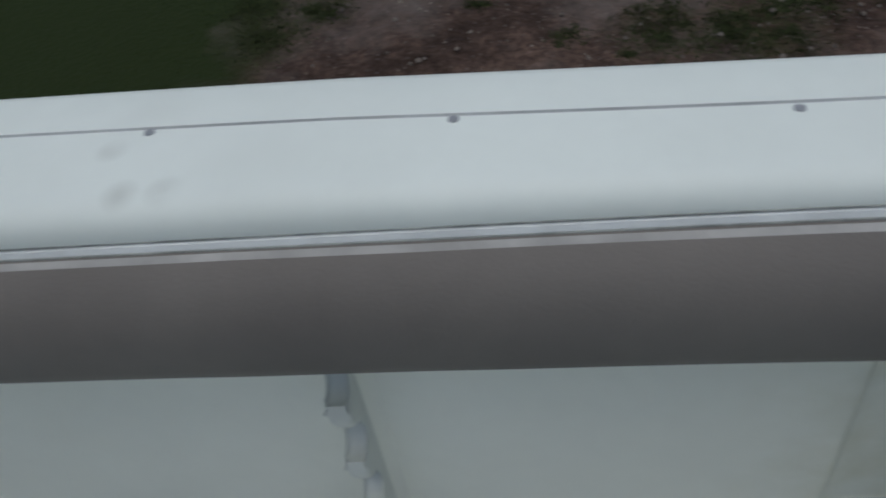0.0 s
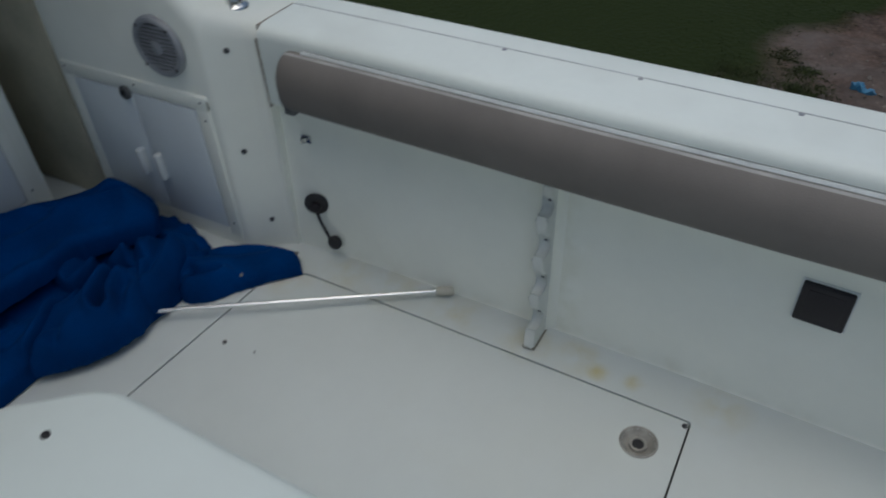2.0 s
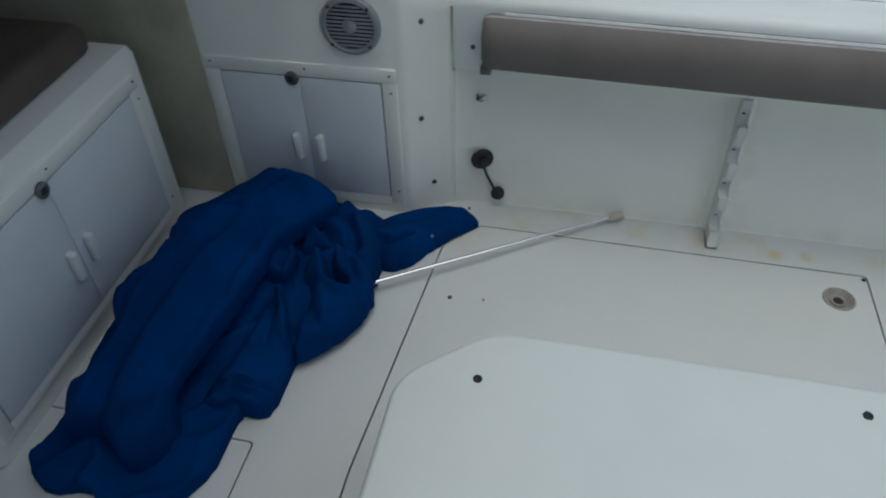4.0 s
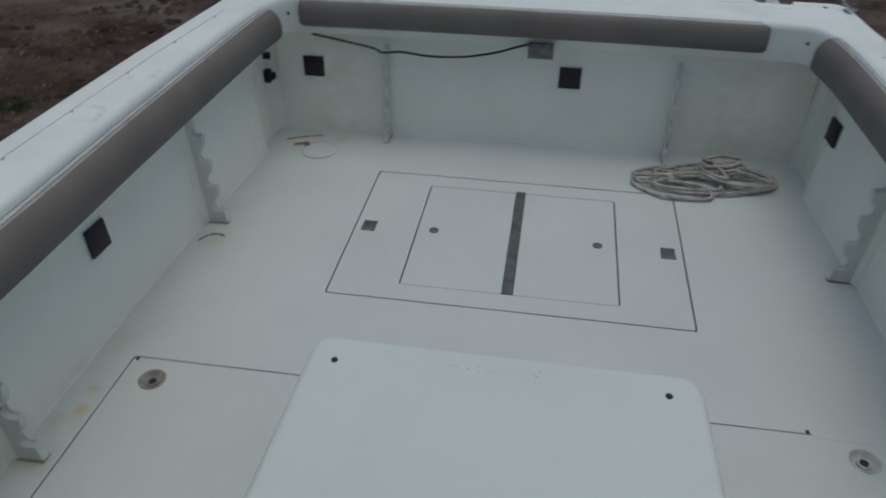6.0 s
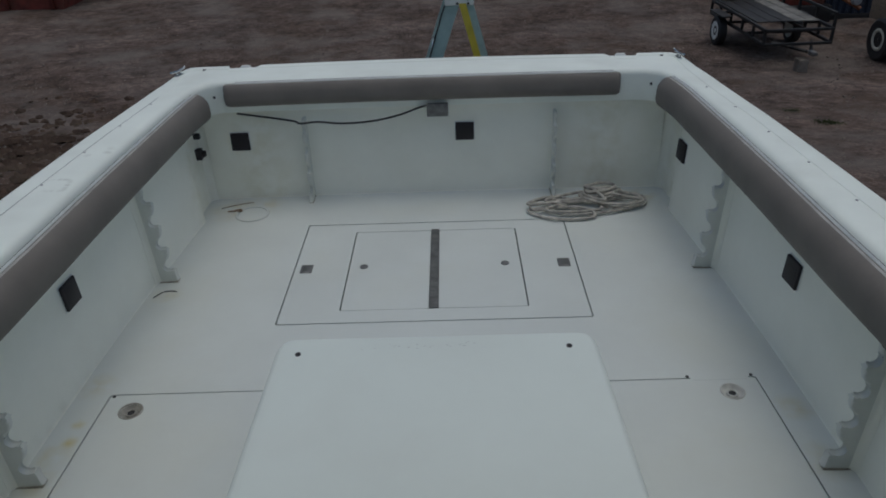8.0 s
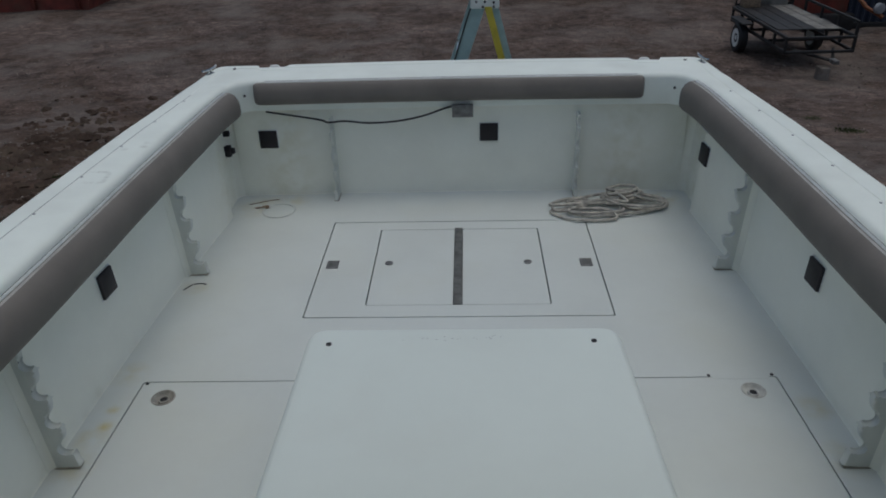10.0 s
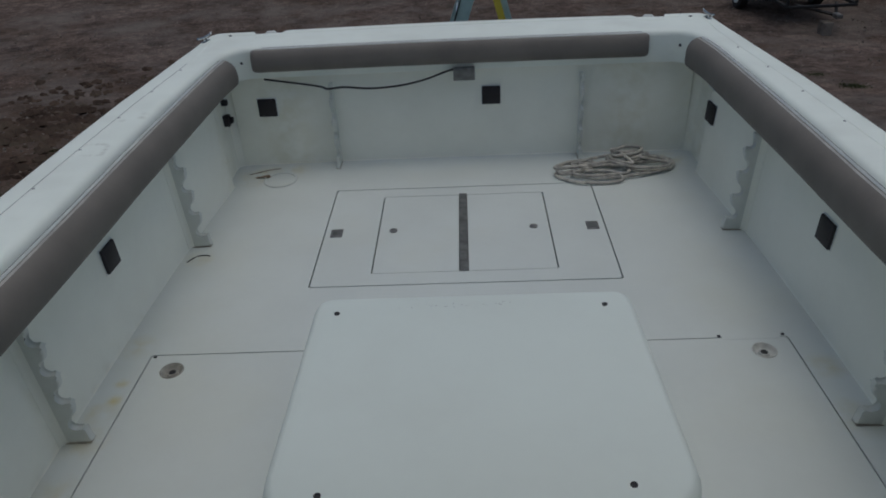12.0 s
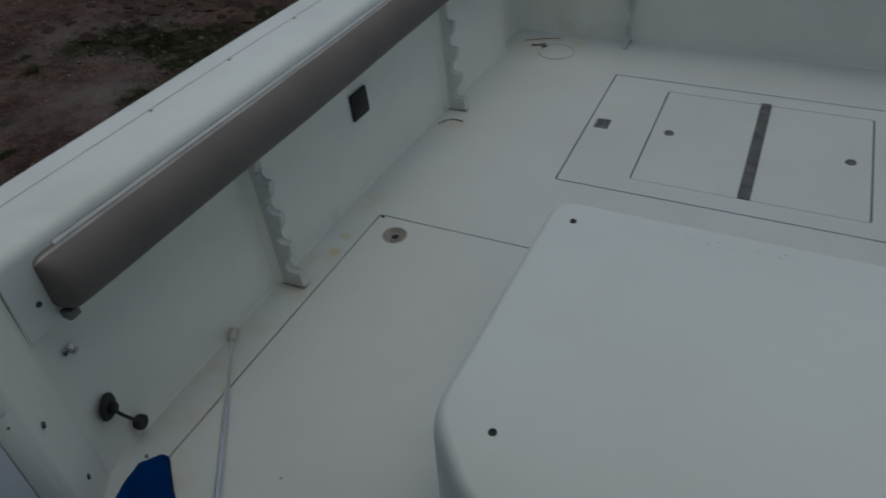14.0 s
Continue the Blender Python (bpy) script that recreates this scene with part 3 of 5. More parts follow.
def side_pts(s):
    p = [(s * table(WALL, y), y) for y in [0.9385, 0.97, 1.02, 1.1] + list(np.linspace(1.25, 3.5, 10))]
    p += [(s * 1.2215, 3.545), (s * 1.224, 3.558), (s * 1.234, 3.566), (s * 1.254, 3.572), (s * 1.262, 3.61), (s * 1.262, 3.76), (s * 1.256, 3.80), (s * 1.22, 3.825)]
    return p


wall_strip("wall_starboard", side_pts(-1), 0.0, 0.60, 0.02, "white fibreglass cockpit side, stained at the foot", 1, True, FLARE)
wall_strip("wall_port", side_pts(1), 0.0, 0.60, 0.02, "white fibreglass cockpit side", -1, True, FLARE)
wall_strip("wall_transom", [(x, 3.843 - 0.018 * (x / 1.2) ** 2) for x in np.linspace(-1.225, 1.225, 15)], 0.0, 0.60, 0.02, "white fibreglass inside of the transom", 1, False)

# ---- structure: coaming ----
COAM = [(0.09, LIP_Z), (0.003, LIP_Z), (0.0, LIP_Z + 0.01), (0.0, 0.660), (0.002, 0.6705), (0.0075, 0.6795), (0.0165, 0.686), (0.028, 0.6892), (0.042, 0.69), (0.056, 0.6902), (-1.098, 0.6905), (-1.0968, 0.6885), (-1.0942, 0.6885), (-1.093, 0.6905), (-1.03, 0.69), (-1.014, 0.684), (-1.005, 0.672), (-1.0, 0.655), (-1.0, 0.56), (-1.03, 0.56), (-1.03, 0.655)]
stations = [station(p) for p in plan_stations()]
cap_mesh = sweep(stations, COAM, {10: 1, 11: 1, 12: 1})
for f in cap_mesh.faces:
    c = f.calc_center_median()
    if c.x > -0.5 or c.y > 3.55:
        f.material_index = 0
coaming = thing("coaming", cap_mesh, [gelcoat_top, seam_grey], "broad white fibreglass gunwale cap with a grey seam", "gunwale", kind="structure", angle=35)
for s, off in ((-1, 0.103), (1, 0.128)):
    for i in range(7):
        y = 1.55 + 0.313 * i
        z = 0.6895 - 0.016 * max(0.0, min(1.0, (y - 3.0) / 0.8))
        part("screw", disc(bmesh.new(), (s * (table(OUTER, y) - off), y, z), (0, 0, 1), 0.0055, 0.003, 16, 0.0014), silver_paint, coaming, "small chrome screw head")
for s in (-1, 1):
    part("lip_screw", disc(bmesh.new(), (s * 1.2895, 0.995, 0.549), (-s, 0, 0), 0.007, 0.004, 12, 0.001), screw_metal, coaming, "small dark screw head")
    part("lip_screw", disc(bmesh.new(), (s * 1.125, 3.774, 0.60), (-s * 0.5, -1, 0), 0.007, 0.006, 12, 0.001), screw_metal, coaming, "small dark screw head")

for s in (-1, 1):
    part("corner_screw", disc(bmesh.new(), (s * 1.235, 4.03, 0.6735), (0, 0, 1), 0.009, 0.005, 12, 0.001), screw_metal, coaming, "dark corner screw")

# ---- structure: hull outside ----
hull = bmesh.new()
rings = []
for y in (-0.9, 0.0, 0.6, 1.2, 1.8, 2.4, 3.0, 3.4, 3.65, 3.85, 4.0):
    w = table(OUTER, min(y, 3.9)) - 0.03
    rings.append([hull.verts.new((x, y, z)) for x, z in ((-w, 0.645), (-w + 0.03, 0.2), (-w + 0.1, -0.22), (-w + 0.16, -0.42), (0, -0.93), (w - 0.16, -0.42), (w - 0.1, -0.22), (w - 0.03, 0.2), (w, 0.645))])
w = 1.25
rings.append([hull.verts.new((x, y, z)) for x, y, z in ((-w, 4.07, 0.645), (-w, 4.07, 0.2), (-w, 4.05, -0.22), (-w, 4.03, -0.42), (0, 4.05, -0.93), (w, 4.03, -0.42), (w, 4.05, -0.22), (w, 4.07, 0.2), (w, 4.07, 0.645))])
for a, b in zip(rings, rings[1:]):
    for i in range(8):
        hull.faces.new((a[i], a[i + 1], b[i + 1], b[i]))
hull.faces.new(rings[0])
hull.faces.new(rings[-1])
thing("hull", hull, gelcoat, "white fibreglass boat hull on the yard", "hull", kind="structure", angle=20)


# ---- structure: forward side wings ----
def wing_top(y):
    # the 2.05 m stretch at the front is unseen, raised to block side light
    return table([(-0.9, 2.05), (0.18, 2.05), (0.25, 1.75), (0.34, 1.26), (0.42, 1.15), (0.80, 0.735), (0.86, 0.70), (0.94, 0.69)], y)


def wing(s, name, label):
    plan = [(1.205, -0.9), (1.205, 0.0), (1.205, 0.18), (1.205, 0.25), (1.205, 0.34), (1.205, 0.42), (1.205, 0.6), (1.205, 0.805), (1.205, 0.8135), (1.2062, 0.8185), (1.2095, 0.8235), (1.2155, 0.831), (1.264, 0.894), (1.272, 0.908), (1.281, 0.922), (1.285, 0.929), (1.286, 0.9397)]
    bm = bmesh.new()
    rings = []
    for x, y in plan:
        zt = wing_top(y)
        o = table(OUTER, y) - 0.005
        k = 0.022 * max(0.0, min(1.0, (y - 0.79) / 0.06)) if y < 0.89 else 0.022 * max(0.0, (0.938 - y) / 0.048)
        pts = [(x, 0.0), (x, 0.05), (x + k, zt - 0.05), (x + k + 0.006, zt - 0.025), (x + k + 0.02, zt - 0.008), (x + k + 0.04, zt), (o - 0.04, zt), (o - 0.012, zt - 0.01), (o, zt - 0.04), (o, 0.55), (x + 0.04, 0.5), (x + 0.03, 0.0)]
        rings.append([bm.verts.new((s * a, y, z)) for a, z in pts])
    n = len(rings[0])
    for a, b in zip(rings, rings[1:]):
        for i in range(n):
            bm.faces.new((a[i], a[(i + 1) % n], b[(i + 1) % n], b[i]))
    bm.faces.new(rings[0])
    bm.faces.new(rings[-1])
    return thing(name, bm, gelcoat, label, "wall", kind="structure", angle=40)


wing(-1, "wall_forward_starboard", "white fibreglass side panel rising towards the cabin")
wing(1, "wall_forward_port", "plain white fibreglass side panel")
seamstrip = bmesh.new()
for s in (-1, 1):
    box(seamstrip, (min(s * 1.30, s * 1.446), 0.936, 0.6), (max(s * 1.30, s * 1.446), 0.9404, 0.6912))
    box(seamstrip, (min(s * 1.286, s * 1.34), 0.935, 0.47), (max(s * 1.286, s * 1.34), 0.9405, 0.66))
thing("trim", seamstrip, brown_caulk, "brown sealant joint across the gunwale cap", "joint", kind="structure")


# ---- structure: unseen cabin front and hard top over the helm, added for shade behind the camera ----
thing("wall_cabin", bm_box((-1.36, -0.96, 0.0), (1.36, -0.9, 2.06), 0.01), unseen_tan, "plain tan unseen bulkhead, added to darken the forward end", "wall", kind="structure")
thing("ceiling", bm_box((-1.40, -0.96, 2.06), (1.40, 0.62, 2.12), 0.02), unseen_grey, "plain grey unseen hard top over the helm, added to block sky light", "ceiling", kind="structure")


# added panel: its olive colour holds the recess's shade and the wall's stain
thing("side_lining", bm_box((-1.204, -0.895, 0.004), (-1.196, 0.226, 1.25), 0.003), olive_shade, "added olive-brown panel painted as the shaded, stained wall beside the seat box", "lining panel", kind="structure")


# ---- bolsters under the coaming ----
def bolster(pts, name_label, group, z0=0.510, z1=0.650, d=0.074):
    """A padded vinyl bolster along plan points; the second value of each is the inward normal."""
    root = empty("bolster", (0, 0, 0), name_label, "bolster", group)
    prof = []
    k = d / 0.074
    for a, z in ((0.0, z0), (0.034 * k, z0), (0.055 * k, z0 + 0.006), (0.068 * k, z0 + 0.018), (d, z0 + 0.038), (d, z1 - 0.066), (d - 0.005, z1 - 0.041), (0.054 * k, z1 - 0.017), (0.036 * k, z1 - 0.006), (0.0245 * k, z1 - 0.0018), (0.016 * k, z1), (0.0, z1)):
        prof.append((a, z))
    mid = (z0 + z1) / 2
    bm = bmesh.new()
    rings = []
    L = [0.0]
    for i in range(1, len(pts)):
        L.append(L[-1] + (Vector(pts[i][0]) - Vector(pts[i - 1][0])).length)
    for (p, n), s in zip(pts, L):
        e = min(s, L[-1] - s)
        k = math.sqrt(max(0.0, 1 - (1 - min(1, e / 0.032)) ** 2))
        ring = []
        for a, z in prof:
            zz = mid + (z - mid) * (0.74 + 0.26 * k)
            aa = a * (0.25 + 0.75 * k) + 0.0015 * noise.noise(Vector((s * 5, z * 9, 0)))
            ring.append(bm.verts.new((p[0] + n[0] * aa, p[1] + n[1] * aa, zz)))
        rings.append(ring)
    n = len(prof)
    for a, b in zip(rings, rings[1:]):
        for i in range(n):
            f = bm.faces.new((a[i], a[(i + 1) % n], b[(i + 1) % n], b[i]))
            f.material_index = 1 if i == 9 else 0
    bm.faces.new(rings[0][::-1])
    bm.faces.new(rings[-1])
    part("cushion", bm, [vinyl, worn_vinyl], root, "taupe vinyl cushion, worn pale along the top", 60)
    inner = [q for q, s in zip(pts, L) if 0.04 < s < L[-1] - 0.04]
    for off, dz, label in ((0.0122, 0.0002, "thin dark line under the track"), (0.0042, 0.0072, "thin dark line above the track")):
        part("joint_line", tube(bmesh.new(), [(p[0] + nn[0] * off, p[1] + nn[1] * off, z1 + dz) for p, nn in inner], 0.0011, 6), grey_caulk, root, label)
    track = bmesh.new()
    rr = [[track.verts.new((p[0] + nn[0] * a, p[1] + nn[1] * a, z)) for a, z in ((-0.006, z1 - 0.003), (0.0105, z1 - 0.003), (0.011, z1 + 0.001), (0.0075, z1 + 0.0055), (-0.006, z1 + 0.0075))] for p, nn in inner]
    for a, b in zip(rr, rr[1:]):
        for i in range(5):
            track.faces.new((a[i], a[(i + 1) % 5], b[(i + 1) % 5], b[i]))
    track.faces.new(rr[0])
    track.faces.new(rr[-1])
    part("track", track, piping, root, "white plastic mounting track")
    return root


def side_bolster(s):
    ys2 = [1.022, 1.026, 1.034, 1.045, 1.06, 1.08, 1.15] + list(np.linspace(1.3, 3.5, 27)) + [3.56, 3.61, 3.65, 3.67, 3.682, 3.69, 3.695]
    return [((s * (table(INNER, y) + 0.004 + (PORT_IN * slack(y) if s > 0 else 0.0)), y), (-s * 0.998, -0.04)) for y in ys2]


b1 = bolster(side_bolster(-1), "long taupe vinyl bolster under the gunwale cap", "bolsters")
part("end_bracket", bm_box((-1.278, 1.02, 0.488), (-1.250, 1.05, 0.511), 0.003), dull_metal, b1, "small grey end bracket")
bolster(side_bolster(1), "long taupe vinyl bolster under the gunwale cap", "bolsters", 0.514, 0.666)
xs2 = [-1.075, -1.072, -1.066, -1.056, -1.04, -1.01] + list(np.linspace(-0.93, 0.86, 22)) + [0.91, 0.93, 0.95, 0.96, 0.966, 0.97]
bolster([((x, 3.81 - 0.015 * (x / 0.95) ** 2), (0, -1)) for x in xs2], "taupe vinyl bolster along the transom", "bolsters", 0.548, 0.664, 0.05)


# ---- rod racks ----
def rack_profile(depth=0.09, height=0.462):
    """Outline of a scalloped rod rack: u out from the wall, v up."""
    out = [(-0.01, 0.0), (depth - 0.006, 0.0), (depth + 0.004, 0.006), (depth - 0.010, 0.058)]
    pitch = 0.112
    for k in range(4):
        v0 = 0.06 + k * pitch
        # a hook tip, a round scoop behind it, then a belly out to the next tip
        hook = [(-0.004, 0.0), (-0.012, -0.008), (-0.026, -0.013), (-0.042, -0.008), (-0.052, 0.004), (-0.053, 0.020), (-0.045, 0.034), (-0.032, 0.042), (-0.016, 0.056), (-0.007, 0.074), (-0.004, 0.09), (-0.006, 0.102)]
        out += [(depth + u, v0 + v) for u, v in (hook if k < 3 else hook[:8])]
    out += [(depth - 0.028, height), (-0.01, height)]
    # shallower towards the top
    return [(u * (1.10 - 0.50 * v) if u > 0 else u, v) for u, v in out]


def rod_rack(at, turn, label, lean=0.0, half=0.014, screws=True):
    """A rack standing on the deck against a wall; turn is the way out from the wall, in degrees, lean the wall's slope."""
    root = empty("rod_rack", at, label, "rod rack", "rod racks")
    root.rotation_euler = (0, -math.atan(lean), radians(turn))
    m = Matrix(((1, 0, 0, 0), (0, 0, 1, 0), (0, 1, 0, 0), (0, 0, 0, 1)))
    board = prism(bmesh.new(), rack_profile(), -half, half, m)
    caps = [f for f in board.faces if len(f.verts) > 6]
    bmesh.ops.bevel(board, geom=list({e for f in caps for e in f.edges}), offset=min(0.0068, half * 0.6), segments=3, affect="EDGES", profile=0.5)
    part("scalloped_board", board, rack_plastic, root, "white scalloped board", 50)
    if screws:
        part("fillet", prism(bmesh.new(), [(-0.012, -0.036), (0.001, -0.034), (0.004, -0.026), (0.011, -0.018), (0.022, -0.0135), (0.022, 0.0135), (0.011, 0.018), (0.004, 0.026), (0.001, 0.034), (-0.012, 0.036)], 0.0, 0.46), gelcoat, root, "white moulded fillet", 60)
    part("foot_joint", bm_box((-0.004, -half - 0.003, -0.003), (0.098, half + 0.0025, 0.0032), 0.001), brown_caulk, root, "dirty sealant round the foot")
    for k in range(4 if screws else 0):
        v = 0.078 + k * 0.112
        part("screw", disc(bmesh.new(), (0.0345 * (1.10 - 0.50 * v), 0, v), (1, 0, -0.25), 0.0052, 0.003, 12, 0.001), screw_metal, root, "dark screw head")
    return root


for s in (-1, 1):
    for y in (1.727, 2.945):
        rod_rack((s * table(WALL, y), y, 0.0), 0 if s < 0 else 180, "white scalloped rod rack on the cockpit side", FLARE)
for x in (-0.685, 0.645):
    rod_rack((x, 3.832, 0.0), -90, "white scalloped rod rack on the transom", 0.0, 0.009, False)


# ---- square black covers ----
def square_cover(at, normal, label, size=0.099):
    root = empty("square_cover", at, label, "vent cover", "square covers")
    root.rotation_euler = Vector(normal).to_track_quat("Z", "Y").to_euler()
    part("plate", bm_box((-size / 2, -size / 2, 0), (size / 2, size / 2, 0.014), 0.005, 3), black_plastic, root)
    part("inner_panel", bm_box((-size * 0.36, -size * 0.36, 0.012), (size * 0.36, size * 0.36, 0.0148), 0.001), black_plastic, root)
    part("sealant", bm_box((-size / 2 - 0.004, -size / 2 - 0.004, -0.004), (size / 2 + 0.004, size / 2 + 0.004, 0.003), 0.002), piping, root, "white sealant edge")
    return root


square_cover((-1.3105, 2.325, 0.331), (1, -0.05, 0.05), "black square plastic cover on the cockpit side")
square_cover((1.3105, 2.335, 0.333), (-1, -0.05, 0.05), "black square plastic cover on the cockpit side")
square_cover((1.242, 3.50, 0.337), (-1, -0.07, 0.05), "black square plastic cover near the stern corner")
square_cover((-1.044, 3.828, 0.337), (0, -1, 0), "black square plastic cover on the transom")
square_cover((0.167, 3.841, 0.355), (0, -1, 0), "black square plastic cover on the transom")

latch = empty("wall_latch", (-1.276, 3.775, 0.0), "black plastic latches in the stern corner", "latch", "")
part("latch_body", bm_box((-0.004, -0.022, 0.262), (0.030, 0.016, 0.322), 0.004), black_plastic, latch)
part("latch_tab", bm_box((0.026, -0.008, 0.276), (0.048, 0.016, 0.306), 0.003), black_plastic, latch)
part("upper_latch", bm_box((-0.004, 0.0, 0.372), (0.030, 0.026, 0.402), 0.004), black_plastic, latch)

# grey plate and cable under the stern bolster
plate = thing("stern_plate", bm_box((-0.030, 3.768, 0.462), (0.082, 3.790, 0.531), 0.003), dull_metal, "small grey metal plate under the stern bolster", "plate")
cable = thing("cable", tube(bmesh.new(), spline([(-1.03, 3.80, 0.502), (-0.97, 3.80, 0.492), (-0.84, 3.80, 0.470), (-0.735, 3.795, 0.452), (-0.688, 3.742, 0.456), (-0.61, 3.79, 0.446), (-0.48, 3.80, 0.430), (-0.32, 3.80, 0.438), (-0.18, 3.80, 0.466), (-0.075, 3.79, 0.505), (-0.02, 3.79, 0.52)], 6), 0.0055, 8), rubber, "thin black cable sagging along the transom", "cable")

# gaff stowed under the port bolster
gaff = empty("gaff", (0, 0, 0), "dark pole stowed under the bolster", "pole")
part("shaft", tube(bmesh.new(), [(table(INNER, y) + 0.006, y, 0.486) for y in (3.44, 3.0, 2.7, 2.4, 2.1, 1.66)], 0.0075, 10), rubber, gaff, "dark shaft")
part("tip", tube(bmesh.new(), [(table(INNER, y) + 0.006, y, 0.486) for y in (3.49, 3.43)], 0.012, 10), white_plastic, gaff, "white end fitting")
part("grip", tube(bmesh.new(), [(table(INNER, y) + 0.006, y, 0.486) for y in (1.70, 1.60)], 0.012, 10), rubber, gaff)

# ---- engine box ----
plan = [(-0.460, 1.190), (-0.318, 1.025), (0.375, 1.030), (0.530, 1.195), (0.512, 1.962), (-0.450, 1.962)]


def box_ring(bm, z, grow, r):
    c = Vector((0.025, 1.5))
    poly = [(c.x + (x - c.x) * (1 + grow), c.y + (y - c.y) * (1 + grow * 0.6)) for x, y in plan]
    return [bm.verts.new((x, y, z)) for x, y in rounded(poly, r, 6)]


bm = bmesh.new()
rings = [box_ring(bm, z, g, r) for z, g, r in ((0.0, 0.075, 0.06), (0.02, 0.062, 0.06), (0.30, 0.055, 0.06), (0.325, 0.050, 0.06), (0.345, 0.036, 0.058), (0.358, 0.016, 0.054), (0.363, -0.01, 0.05))]
for a, b in zip(rings, rings[1:]):
    for i in range(len(a)):
        bm.faces.new((a[i], a[(i + 1) % len(a)], b[(i + 1) % len(a)], b[i]))
bm.faces.new(rings[-1])
engine_box = empty("engine_box", (0, 0, 0), "white fibreglass engine box with chamfered corners", "engine box")
part("cover", bm, box_paint, engine_box, "smooth white moulded cover", 60)
# added dark sheet: paints the shade that falls on the white front face
front = bmesh.new()
quad = [(-0.322, 0.022, 1.0053), (0.380, 0.022, 1.0105), (0.375, 0.306, 1.0125), (-0.318, 0.306, 1.0073)]
fv = [[front.verts.new((x, y + d, z)) for x, z, y in quad] for d in (0.0, 0.012)]
front.faces.new(fv[0])
front.faces.new(fv[1][::-1])
for i in range(4):
    front.faces.new((fv[0][i], fv[0][(i + 1) % 4], fv[1][(i + 1) % 4], fv[1][i]))
part("front_panel", front, front_shade, engine_box, "dark grey sheet painted as the shade on the box front")
for x, y in ((-0.392, 1.882), (-0.340, 1.175), (0.440, 1.892), (0.387, 1.190)):
    part("bolt", lathe(bmesh.new(), [(0.009, 0.0), (0.009, 0.0025), (0.007, 0.003), (0.005, 0.002), (0.004, 0.001)], (x, y, 0.3628), (0, 0, 1), 16), rubber, engine_box, "dark recessed bolt head")
for k in range(22):
    a = random.uniform(-0.2, 0.16)
    y = 1.912 + random.gauss(0, 0.007)
    part("scuff", bm_box((a, y, 0.3626), (a + random.uniform(0.002, 0.007), y + random.uniform(0.001, 0.003), 0.3632)), seam_grey, engine_box, "small grey scuff")

# ---- speaker ----
speaker = empty("speaker", (-1.205, 0.684, 0.628), "round silver marine speaker in the side panel", "speaker")
speaker.rotation_euler = (0, radians(90), 0)
part("rim", lathe(bmesh.new(), [(0.083, -0.002), (0.083, 0.006), (0.079, 0.012), (0.070, 0.014), (0.065, 0.011), (0.0645, 0.003), (0.063, 0.002)], (0, 0, 0), (0, 0, 1), 40), silver_paint, speaker, "silver-grey rim")
part("cone", disc(bmesh.new(), (0, 0, 0.002), (0, 0, 1), 0.066, 0.002, 32), black_plastic, speaker, "dark cone")
for k in range(-5, 6):
    u = k * 0.0108
    hw = math.sqrt(0.064 ** 2 - u * u)
    part("slat", bm_box((u - 0.0029, -hw, 0.006), (u + 0.0029, hw, 0.0115), 0.001, 1), silver_paint, speaker)
part("hub", lathe(bmesh.new(), [(0.019, 0.006), (0.019, 0.012), (0.014, 0.015), (0.005, 0.016)], (0, 0, 0), (0, 0, 1), 20), silver_paint, speaker)
for a in (45, 135, 225, 315):
    part("screw", disc(bmesh.new(), (0.074 * math.cos(radians(a)), 0.074 * math.sin(radians(a)), 0.0125), (0, 0, 1), 0.005, 0.0025, 10), screw_metal, speaker)


